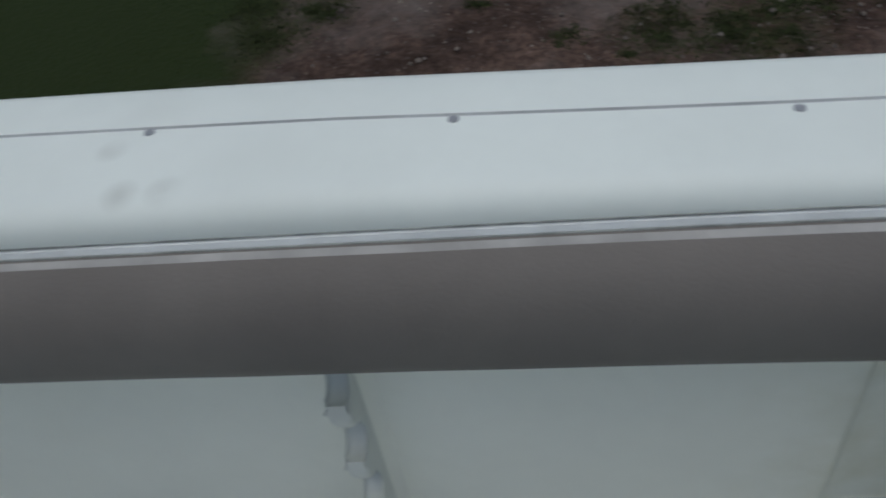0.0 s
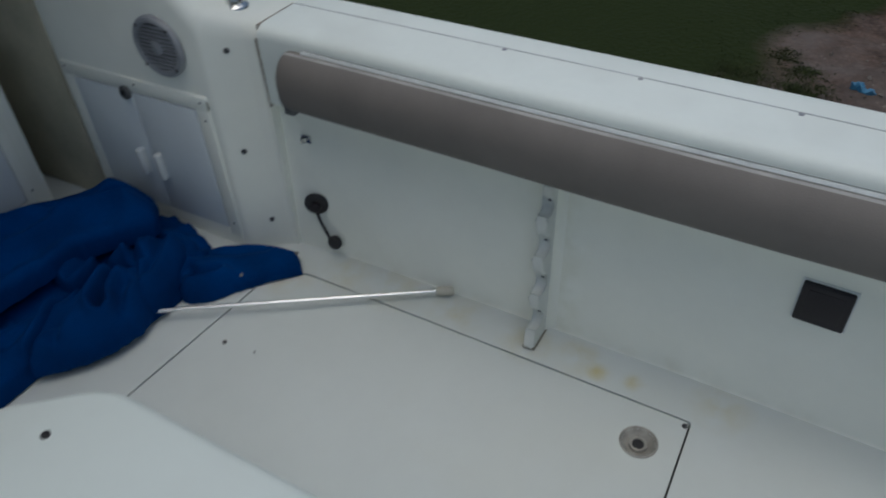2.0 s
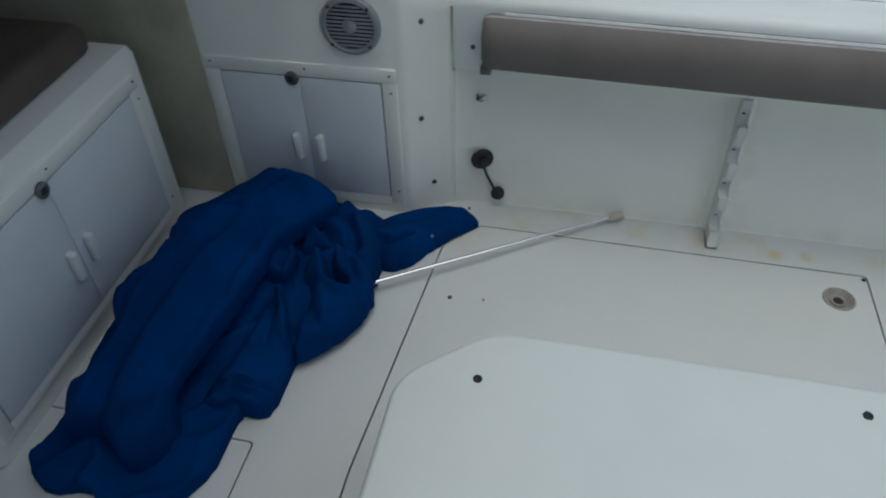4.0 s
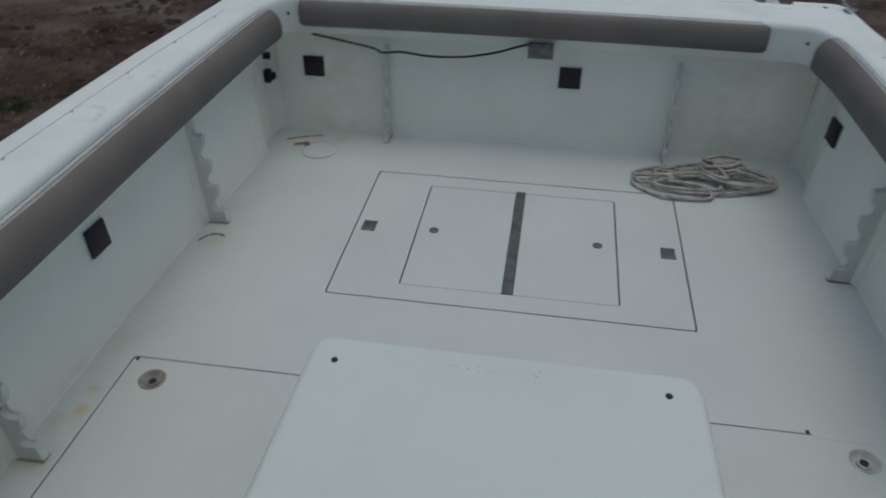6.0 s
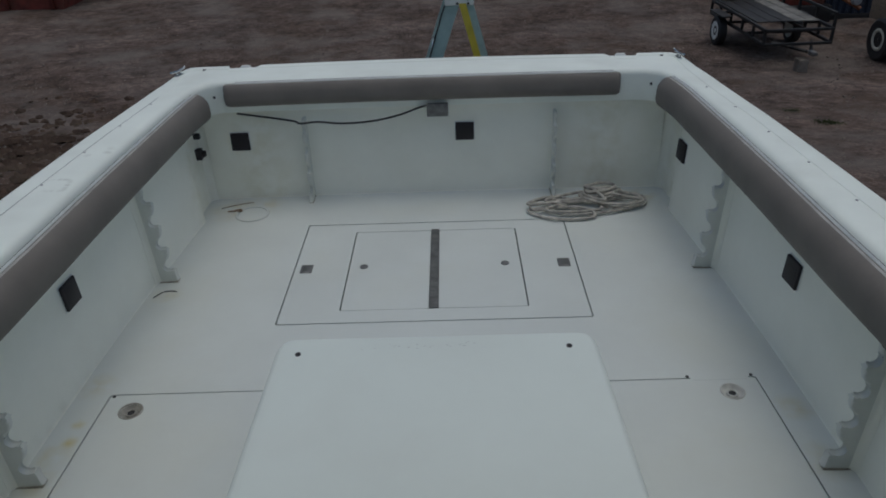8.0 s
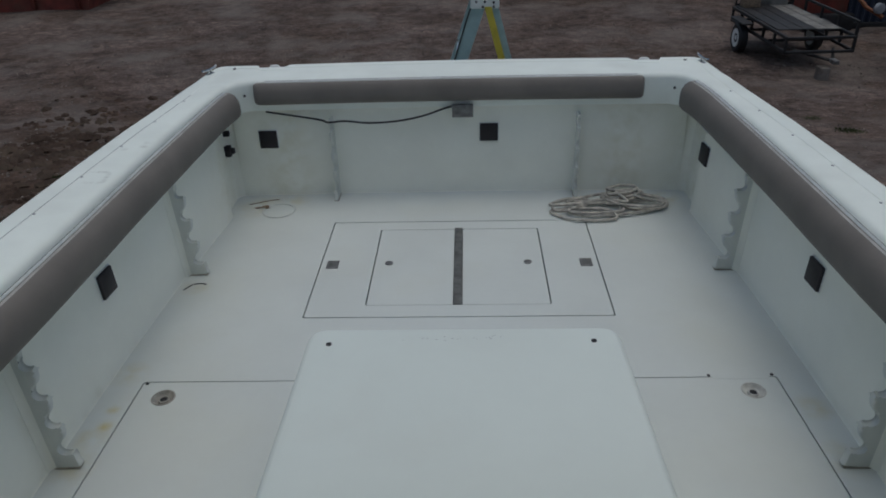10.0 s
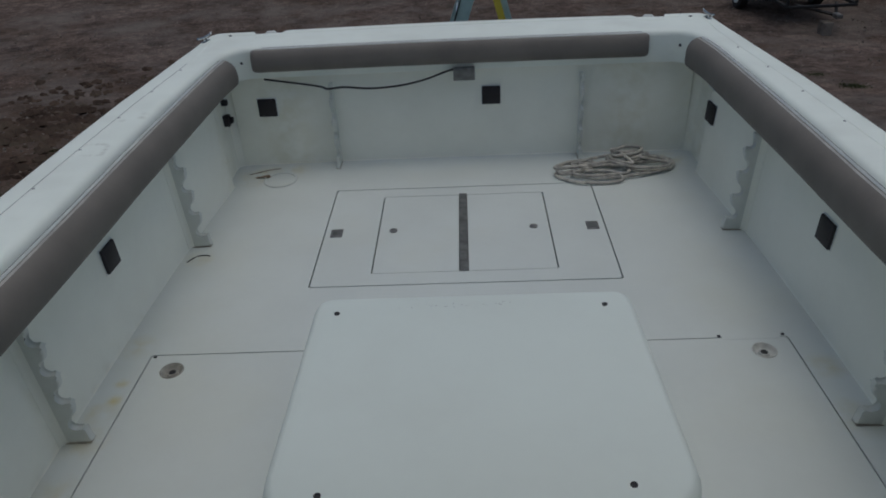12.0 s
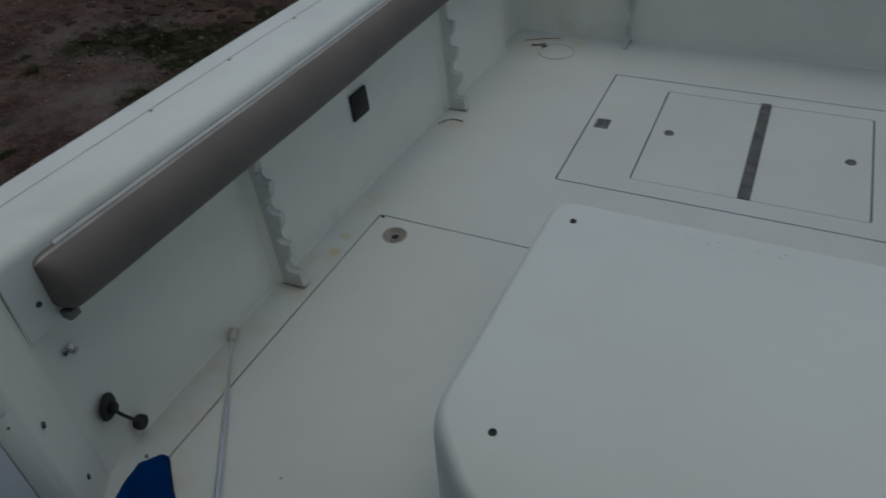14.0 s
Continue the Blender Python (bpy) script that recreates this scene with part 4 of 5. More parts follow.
# ---- cabinets ----
def cabinet(place, width, low, high, label, doors=2):
    """A cabinet front in the plane x = 0 of its own, facing +x, from y = 0 to width."""
    root = empty("storage_cabinet", (0, 0, 0), label, "cabinet", "storage cabinets")
    root.matrix_world = place
    fr = 0.042
    bm = bmesh.new()
    t = 0.007
    box(bm, (-0.01, 0, high - fr), (t, width, high), 0.004)
    box(bm, (-0.01, 0.002, low), (0.0045, width - 0.002, low + fr * 0.8), 0.002)
    box(bm, (-0.01, 0, low + 0.01), (t - 0.001, fr, high - 0.01), 0.004)
    box(bm, (-0.01, width - fr, low + 0.01), (t - 0.001, width, high - 0.01), 0.004)
    part("frame", bm, gelcoat, root, "white raised frame")
    part("recess", bm_box((-0.012, fr - 0.004, low + fr * 0.8 - 0.004), (0.001, width - fr + 0.004, high - fr + 0.004)), caulk, root, "dark gap behind the doors")
    inner = width - 2 * fr
    mid = fr + inner / 2
    for y0, y1, h in ((fr + 0.0028, mid - 0.001, -1), (mid + 0.001, width - fr - 0.0028, 1)):
        d = part("door", bm_box((-0.004, y0, low + fr * 0.8 + 0.003), (0.0085, y1, high - fr - 0.003), 0.0025), door_paint, root, "pale grey plastic door")
        hy = mid + h * 0.036
        zc = (low + high) / 2 - 0.035
        hb = bm_box((0.006, hy - 0.012, zc - 0.045), (0.032, hy + 0.012, zc + 0.045), 0.009, 3)
        part("handle", hb, white_plastic, d, "white plastic pull handle")
    lt = part("latch", lathe(bmesh.new(), [(0.02, 0.008), (0.02, 0.016), (0.016, 0.019), (0.004, 0.019)], (0, mid - 0.02, high - fr - 0.004), (1, 0, 0), 20), dull_metal, root, "round tarnished latch")
    part("latch_hole", bm_box((0.016, mid - 0.032, high - fr - 0.012), (0.0205, mid - 0.012, high - fr + 0.006), 0.003), rubber, lt, "dark keyhole")
    for y in (0.018, width * 0.5 + 0.02, width - 0.018):
        part("screw", disc(bmesh.new(), (t, y, high - 0.016), (1, 0, 0), 0.0032, 0.0012, 10), screw_metal, root)
    for z in (low + 0.06, high - 0.07):
        part("screw", disc(bmesh.new(), (t - 0.001, width - 0.016, z), (1, 0, 0), 0.0032, 0.0012, 10), screw_metal, root)
    return root


cabinet(pose(-1.205, 0.235, 0, 0, 0, 0), 0.562, 0.030, 0.506, "white framed locker with two pale grey doors in the side panel")
# seat box at the forward end, facing aft
seat_box = empty("seat_box", (0, 0, 0), "white fibreglass seat box with a locker front", "seat box")
prof = rounded([(-1.075, 0.0), (-0.14, 0.0), (-0.14, 0.60), (-1.075, 0.60)], 0.03, 4)
m = Matrix(((1, 0, 0, 0), (0, 0, 1, 0), (0, 1, 0, 0), (0, 0, 0, 1)))
part("body", prism(bmesh.new(), prof, -0.62, 0.108, m, 0.012, 3), gelcoat, seat_box, "white moulded body")
part("seat_cushion", bm_box((-1.02, -0.58, 0.595), (-0.19, 0.045, 0.685), 0.035, 4), cushion_brown, seat_box, "dark brown vinyl seat cushion")
cabinet(pose(-0.175, 0.113, 0, 0, 0, 90), 0.86, 0.06, 0.53, "white framed locker with two pale grey doors in the seat box")

# screws down the chamfer of the side panel
for x, y, z in ((-1.236, 0.853, 0.338), (-1.254, 0.860, 0.628), (-1.253, 0.88, 0.10)):
    thing("panel_screw", disc(bmesh.new(), (x - 0.003, y, z), (0.70, 0.71, 0), 0.0075, 0.004, 14, 0.001), screw_metal, "small dark screw head in the side panel", "screw", "panel screws")
thing("panel_screw", disc(bmesh.new(), (-1.31, 0.862, 0.699), (0, 0, 1), 0.0075, 0.003, 14, 0.001), screw_metal, "small dark screw head in the gunwale", "screw", "panel screws")

# outlet cap with its plug, and a small fitting above
cap = empty("outlet_cap", (-1.306, 1.022, 0.172), "round black rubber outlet cap with a hanging plug", "outlet cap")
part("flange", lathe(bmesh.new(), [(0.035, 0.0), (0.035, 0.005), (0.031, 0.009), (0.012, 0.010)], (0.004, 0, 0), (0.92, 0.39, 0), 28), rubber, cap)
part("nipple", lathe(bmesh.new(), [(0.016, 0.008), (0.016, 0.02), (0.012, 0.024), (0.003, 0.024)], (0.004, 0, -0.004), (0.92, 0.39, 0), 20), black_plastic, cap)
part("strap", tube(bmesh.new(), spline([(0.018, 0.008, -0.02), (0.022, 0.02, -0.05), (0.023, 0.036, -0.083), (0.024, 0.05, -0.115)], 4), 0.0045, 8), rubber, cap, "black rubber strap")
part("plug", lathe(bmesh.new(), [(0.02, 0.0), (0.021, 0.004), (0.021, 0.014), (0.017, 0.018), (0.004, 0.018)], (0.008, 0.052, -0.119), (1, 0.1, 0.15), 24), rubber, cap, "round black plug")
hook = empty("wall_hook", (-1.318, 1.016, 0.377), "small chrome hook on the cockpit side", "hook")
part("plate", bm_box((0, -0.016, -0.012), (0.004, 0.016, 0.012), 0.002), chrome, hook)
part("prong", tube(bmesh.new(), [(0.002, 0, 0), (0.018, 0.0, -0.002), (0.026, 0.004, 0.006), (0.026, 0.006, 0.012)], 0.005, 8), chrome, hook)
part("prong", disc(bmesh.new(), (0.003, -0.011, 0), (1, 0, 0), 0.005, 0.006, 10, 0.001), screw_metal, hook)


# ---- cleats, rail post ----
def cleat(at, turn, label):
    root = empty("cleat", at, label, "cleat", "cleats")
    root.rotation_euler = (0, 0, radians(turn))
    part("base", bm_box((-0.03, -0.011, -0.002), (0.03, 0.011, 0.005), 0.003), chrome, root)
    for x in (-0.016, 0.016):
        part("stem", tube(bmesh.new(), [(x, 0, 0.003), (x * 0.85, 0, 0.022)], 0.0055, 10), chrome, root)
    part("horn", tube(bmesh.new(), spline([(-0.062, 0, 0.031), (-0.045, 0, 0.026), (0, 0, 0.023), (0.045, 0, 0.026), (0.062, 0, 0.031)], 5), 0.006, 10), chrome, root)
    return root


cleat((-1.345, 3.94, 0.675), 73, "chrome horn cleat on the stern corner")
cleat((1.312, 3.985, 0.674), 98, "chrome horn cleat on the stern corner")
post = empty("rail_post", (-1.345, 0.835, 0.705), "chrome rail post on a round base", "rail post")
part("base", lathe(bmesh.new(), [(0.036, -0.012), (0.036, 0.002), (0.033, 0.006), (0.022, 0.01), (0.019, 0.03), (0.016, 0.034)], (0, 0, 0), (0, 0, 1), 28), chrome, post)
part("tube", tube(bmesh.new(), spline([(0, 0, 0.02), (-0.009, 0.009, 0.065), (-0.04, 0.045, 0.25), (-0.08, 0.09, 0.5), (-0.11, 0.13, 0.8)], 5), 0.0125, 14), chrome, post)
for s in (-1, 1):
    ch = empty("stern_chock", (s * 1.032, 4.088, 0.674), "worn chrome line chock in a notch of the stern edge", "chock", "stern chocks")
    ch.rotation_euler = (0, 0, radians(-s * 4))
    part("roller", tube(bmesh.new(), [(-0.026, 0.034, -0.022), (-0.018, 0.034, -0.018), (0.018, 0.034, -0.018), (0.026, 0.034, -0.022)], 0.016, 12, [0.010, 0.015, 0.015, 0.010]), white_plastic, ch, "worn white roller")
    part("cradle", bm_box((-0.062, 0.003, -0.06), (0.062, 0.046, -0.024), 0.004), black_plastic, ch, "dark cradle")

# ---- tent pole on the deck ----
pole = empty("tube_pole", (0, 0, 0), "aluminium canopy pole lying on the deck", "pole")
part("tube", tube(bmesh.new(), [(-1.276, 1.437, 0.024), (-0.745, 0.628, 0.042)], 0.0062, 16), aluminium, pole, "bright aluminium tube")
part("end_fitting", tube(bmesh.new(), [(-1.294, 1.466, 0.022), (-1.292, 1.463, 0.022), (-1.272, 1.430, 0.024), (-1.268, 1.424, 0.024)], 0.014, 14, [0.009, 0.0125, 0.0125, 0.009]), beige_plastic, pole, "grey plastic end fitting")

# ---- rope ----
def laid_rope(bm, pts, r, n=12):
    """A three-strand rope along pts: the strands show as ridges that wind round it."""
    rings, side, run = [], None, 0.0
    for i, p in enumerate(pts):
        d = (pts[min(i + 1, len(pts) - 1)] - pts[max(i - 1, 0)]).normalized()
        side = d.orthogonal().normalized() if side is None else (side - d * side.dot(d)).normalized()
        up = d.cross(side)
        run += (p - pts[max(i - 1, 0)]).length
        ring = []
        for k in range(n):
            a = 2 * math.pi * k / n
            rr = r * (0.9 + 0.16 * abs(math.cos(1.5 * (a - run * 70))))
            ring.append(bm.verts.new(p + (side * math.cos(a) + up * math.sin(a)) * rr))
        rings.append(ring)
    for a, b in zip(rings, rings[1:]):
        for k in range(n):
            bm.faces.new((a[k], a[(k + 1) % n], b[(k + 1) % n], b[k]))
    bm.faces.new(rings[0][::-1])
    bm.faces.new(rings[-1])
    return bm


rng = random.Random(21)
pts = []
# loops of the heap, from the deck up: centre, half length, half width, turn in degrees, height, first angle, turns
for cx, cy, rx, ry, rot, high, first, turns in ((0.66, 3.50, 0.175, 0.070, -12, 0.011, 20, 1.3), (0.84, 3.565, 0.275, 0.072, 10, 0.016, 150, 1.5), (0.985, 3.625, 0.130, 0.085, 4, 0.014, 200, 1.2), (0.60, 3.60, 0.115, 0.060, 24, 0.024, 90, 1.4), (0.80, 3.665, 0.215, 0.055, 14, 0.036, 250, 1.6), (0.93, 3.60, 0.165, 0.060, -18, 0.052, 180, 1.4), (0.885, 3.70, 0.090, 0.042, 22, 0.076, 120, 1.3)):
    c, w = math.cos(radians(rot)), math.sin(radians(rot))
    for k in range(int(turns * 9)):
        a = radians(first) + 2 * math.pi * k / 9
        shrink = 1 - 0.09 * (k // 9) + rng.uniform(-0.07, 0.07)
        u, v = rx * math.cos(a) * shrink, ry * math.sin(a) * (shrink + rng.uniform(-0.12, 0.12))
        pts.append((cx + u * c - v * w, min(cy + u * w + v * c, 3.775), 0.011 + 0.72 * (high - 0.011) + 0.012 * (k // 9) + rng.uniform(-0.002, 0.005)))
pts += [(1.02, 3.69, 0.03), (1.10, 3.66, 0.012), (1.105, 3.61, 0.011), (1.03, 3.545, 0.011), (0.97, 3.52, 0.011)]
rope = thing("rope", laid_rope(bmesh.new(), spline(pts, 16), 0.0080), rope_fibre, "coiled weathered mooring rope heaped on the deck", "rope", angle=80)

# stain ring and flakes of rust in the stern corner
ring = empty("pry_out_plate", (-0.985, 3.615, 0.0), "round off-white inspection plate, rust-stained, in the deck", "inspection plate")
part("rim", lathe(bmesh.new(), [(0.088, -0.001), (0.088, 0.004), (0.085, 0.0065), (0.08, 0.0065), (0.078, 0.0015)], (0, 0, 0), (0, 0, 1), 36), deck_paint, ring)
part("gasket", lathe(bmesh.new(), [(0.091, 0.0005), (0.091, 0.003), (0.0875, 0.003), (0.0872, 0.001)], (0, 0, 0), (0, 0, 1), 36), seam_grey, ring)
leaf = bmesh.new()
for k in range(7):
    u = rng.uniform(-0.035, 0.035)
    v = rng.uniform(-0.016, 0.016)
    vs = [leaf.verts.new((-1.085 + u + 0.012 * math.cos(a + k), 3.655 + v + 0.008 * math.sin(a + k), 0.003 + 0.002 * k * rng.random())) for a in (0, 1.2, 2.3, 3.4, 4.6, 5.6)]
    leaf.faces.new(vs)
    ext = bmesh.ops.extrude_face_region(leaf, geom=[list(leaf.faces)[-1]])
    for g in ext["geom"]:
        if isinstance(g, bmesh.types.BMVert):
            g.co.z += 0.003
thing("rust_flakes", leaf, rust, "small heap of rust-brown flakes on the deck", "debris")
twig = thing("twig", tube(bmesh.new(), spline([(-1.17, 3.69, 0.004), (-1.11, 3.72, 0.005), (-1.05, 3.748, 0.004), (-1.01, 3.758, 0.003)], 4), 0.002, 6), rust, "thin brown twig in the stern corner", "debris")
for a, b in (((-1.240, 2.80), (-1.212, 2.845)), ((-1.207, 2.850), (-1.150, 2.848))):
    crack = thing("sealant_scrap", tube(bmesh.new(), spline([(a[0], a[1], 0.002), ((a[0] + b[0]) / 2 + 0.003, (a[1] + b[1]) / 2 + 0.004, 0.003), (b[0], b[1], 0.002)], 4), 0.0028, 6), strip_rubber, "short dark scrap of sealant on the deck", "debris", "sealant scraps")


# ---- blue canvas heap ----
def seg_dist(p, a, b):
    t = max(0.0, min(1.0, (p - a).dot(b - a) / max(1e-9, (b - a).length_squared)))
    return (p - a - (b - a) * t).length


def near_line(x, y, line):
    p = Vector((x, y))
    return min(seg_dist(p, Vector(line[i]), Vector(line[i + 1])) for i in range(len(line) - 1))


def crease(x, y, line, wide, deep):
    """A valley along a line with a swelling on either side."""
    d = near_line(x + 0.012 * noise.noise(Vector((x * 14, y * 14, 7))), y, line) / wide
    return 1.35 * deep * (-math.exp(-d * d) + 0.5 * math.exp(-((d - 2.0) ** 2)))


def ridged(x, y, z):
    return max(0.0, 1 - abs(noise.noise(Vector((x, y, z)))) * 2.2)


def cloth_patch(outline, height, rim, hem, step=0.0075, ease=8):
    """A layer of cloth over outline: height gives its top, rim the rounding of its edge, hem how far the edge hangs to."""
    loop = [(p.x, p.y) for p in spline([(x, y, 0) for x, y in outline + outline[:1]], 4)]
    seg = [(Vector(loop[i]), Vector(loop[i + 1])) for i in range(len(loop) - 1)]

    def inside(x, y):
        c = False
        for a, b in seg:
            if (a.y > y) != (b.y > y) and x < (b.x - a.x) * (y - a.y) / (b.y - a.y) + a.x:
                c = not c
        return c

    bm = bmesh.new()
    grid = {}
    x0, x1 = min(p[0] for p in loop), max(p[0] for p in loop)
    y0, y1 = min(p[1] for p in loop), max(p[1] for p in loop)
    for i in range(int((x1 - x0) / step) + 1):
        for j in range(int((y1 - y0) / step) + 1):
            x, y = x0 + i * step, y0 + j * step
            if inside(x, y):
                p = Vector((x, y))
                d = min(seg_dist(p, a, b) for a, b in seg)
                k = math.sqrt(max(0.0, 1 - (1 - min(1.0, d / rim)) ** 2))
                low = hem(x, y)
                grid[i, j] = bm.verts.new((x, y, low + max(0.004, height(x, y, d) - low) * k + 0.003))
    for (i, j) in list(grid):
        q = [grid.get(k) for k in ((i, j), (i + 1, j), (i + 1, j + 1), (i, j + 1))]
        if all(q):
            bm.faces.new(q)
    for v in [v for v in bm.verts if not v.link_faces]:
        bm.verts.remove(v)
    edge_verts = list({v for e in bm.edges if e.is_boundary for v in e.verts})
    for k in range(ease):
        bmesh.ops.smooth_vert(bm, verts=edge_verts, factor=0.5, use_axis_x=True, use_axis_y=True, use_axis_z=True)
    ext = bmesh.ops.extrude_edge_only(bm, edges=[e for e in bm.edges if e.is_boundary])
    for g in ext["geom"]:
        if isinstance(g, bmesh.types.BMVert):
            g.co.z = max(0.001, hem(g.co.x, g.co.y) - 0.012)
    bmesh.ops.smooth_vert(bm, verts=bm.verts, factor=0.3, use_axis_x=True, use_axis_y=True, use_axis_z=True)
    return bm


def grain(x, y):
    return 0.003 * noise.noise(Vector((x * 22, y * 22, 1))) + 0.006 * noise.noise(Vector((x * 9, y * 9, 2)))


UNDER = [(-1.13, 0.76), (-1.02, 0.79), (-0.92, 0.80), (-0.80, 0.785), (-0.69, 0.755), (-0.60, 0.69), (-0.5, 0.665), (-0.42, 0.62), (-0.33, 0.595), (-0.25, 0.60), (-0.15, 0.56), (-0.10, 0.47), (-0.055, 0.41), (-0.12, 0.34), (-0.10, 0.24), (-0.18, 0.155), (-0.33, 0.17), (-0.5, 0.13), (-0.72, 0.16), (-0.93, 0.14), (-1.10, 0.25), (-1.17, 0.42), (-1.185, 0.6)]
TAIL = [(-1.12, 0.73), (-1.165, 0.80), (-1.21, 0.88), (-1.228, 0.975), (-1.229, 0.985), (-1.18, 1.04), (-1.173, 1.04), (-1.10, 0.97), (-1.02, 0.91), (-0.965, 0.875), (-0.93, 0.81), (-0.97, 0.70), (-1.08, 0.68)]
BULGE = [(-1.13, 0.60), (-1.135, 0.68), (-1.08, 0.75), (-0.97, 0.79), (-0.87, 0.805), (-0.77, 0.785), (-0.67, 0.735), (-0.60, 0.655), (-0.58, 0.56), (-0.62, 0.44), (-0.9, 0.44), (-1.06, 0.50)]
ARCH = [(-0.955, 0.55), (-1.01, 0.6), (-1.065, 0.67), (-1.05, 0.735), (-0.955, 0.79), (-0.865, 0.808), (-0.81, 0.78), (-0.85, 0.725), (-0.9, 0.685), (-0.915, 0.64), (-0.89, 0.57)]
KNOT = [(-0.88, 0.667), (-0.9, 0.712), (-0.875, 0.772), (-0.81, 0.815), (-0.72, 0.812), (-0.635, 0.774), (-0.57, 0.717), (-0.54, 0.677), (-0.595, 0.657), (-0.67, 0.652), (-0.725, 0.642), (-0.775, 0.612), (-0.835, 0.597), (-0.88, 0.622)]
TONGUE = [(-0.9, 0.508), (-0.89, 0.563), (-0.835, 0.59), (-0.78, 0.578), (-0.77, 0.538), (-0.785, 0.488)]
SLEEVE = [(-0.795, 0.522), (-0.805, 0.587), (-0.755, 0.627), (-0.675, 0.65), (-0.595, 0.674), (-0.495, 0.68), (-0.435, 0.675), (-0.39, 0.664), (-0.375, 0.632), (-0.373, 0.572), (-0.375, 0.472), (-0.735, 0.472)]
FLAP = [(-1.10, 0.60), (-1.05, 0.65), (-0.985, 0.635), (-0.93, 0.59), (-0.85, 0.55), (-0.75, 0.53), (-0.62, 0.515), (-0.45, 0.49), (-0.36, 0.475), (-0.27, 0.51), (-0.19, 0.47), (-0.17, 0.41), (-0.23, 0.33), (-0.21, 0.26), (-0.32, 0.21), (-0.44, 0.25), (-0.58, 0.18), (-0.75, 0.225), (-0.92, 0.175), (-1.03, 0.25), (-1.11, 0.30), (-1.15, 0.42), (-1.145, 0.54)]


def under_height(x, y, d):
    return 0.035 + 0.035 * ridged(x * 8 + y * 4, y * 9, 1.0) ** 2 + grain(x, y)


def tail_height(x, y, d):
    roll = 0.022 * math.exp(-((near_line(x, y, [(-0.955, 0.81), (-0.985, 0.855), (-1.04, 0.885)]) / 0.02) ** 2))
    return 0.036 + roll + 0.026 * (1 - math.exp(-d / 0.05)) + crease(x, y, [(-1.02, 0.72), (-1.0, 0.80), (-1.03, 0.85)], 0.012, 0.016) + crease(x, y, [(-1.08, 0.74), (-1.12, 0.83), (-1.17, 0.90)], 0.02, 0.007) + grain(x, y)


def bulge_height(x, y, d):
    u, v = (x + 0.86) / 0.34, (y - 0.62) / 0.24
    z = 0.055 + 0.04 * max(0.0, 1 - u * u - v * v) ** 0.7
    z -= 0.04 * math.exp(-((near_line(x, y, FLAP[1:9]) / 0.045) ** 2))
    return z + 0.012 * ridged(x * 7 + y * 5, y * 8 - x * 3, 6.0) ** 2 + grain(x, y)


def arch_height(x, y, d):
    z = 0.098 + 0.034 * (1 - math.exp(-d / 0.03))
    z += crease(x, y, [(-1.025, 0.665), (-0.965, 0.7), (-0.895, 0.735)], 0.016, 0.022)
    z += crease(x, y, [(-0.975, 0.6), (-0.94, 0.64), (-0.935, 0.68)], 0.011, 0.018)
    return z + 1.6 * grain(x, y)


def knot_height(x, y, d):
    z = 0.104 + 0.044 * (1 - math.exp(-d / 0.035)) - 0.11 * max(0.0, x + 0.70)
    z += crease(x, y, [(-0.88, 0.662), (-0.825, 0.68), (-0.77, 0.712), (-0.735, 0.754)], 0.013, 0.036)
    z += crease(x, y, [(-0.835, 0.732), (-0.795, 0.757), (-0.765, 0.787)], 0.014, 0.014)
    z += crease(x, y, [(-0.735, 0.652), (-0.665, 0.682), (-0.615, 0.712)], 0.016, 0.016)
    return z + 1.6 * grain(x, y)


def tongue_height(x, y, d):
    return 0.105 + 0.03 * (1 - math.exp(-d / 0.02)) + crease(x, y, [(-0.895, 0.528), (-0.845, 0.553), (-0.795, 0.553)], 0.010, 0.014) + grain(x, y)


def sleeve_height(x, y, d):
    v = (y - 0.577) / 0.115
    z = 0.03 + 0.068 * math.sqrt(max(0.0, 1 - v * v))
    z += crease(x, y, [(-0.427, 0.472), (-0.422, 0.572), (-0.433, 0.682)], 0.007, 0.016)
    z += crease(x, y, [(-0.4, 0.492), (-0.398, 0.662)], 0.006, 0.012)
    z += crease(x, y, [(-0.795, 0.557), (-0.725, 0.597), (-0.675, 0.632), (-0.595, 0.664)], 0.013, 0.034)
    z += crease(x, y, [(-0.735, 0.552), (-0.655, 0.577), (-0.555, 0.597)], 0.014, 0.010)
    z -= 0.06 * math.exp(-((near_line(x, y, FLAP[4:10]) / 0.034) ** 2))
    return z + grain(x, y)


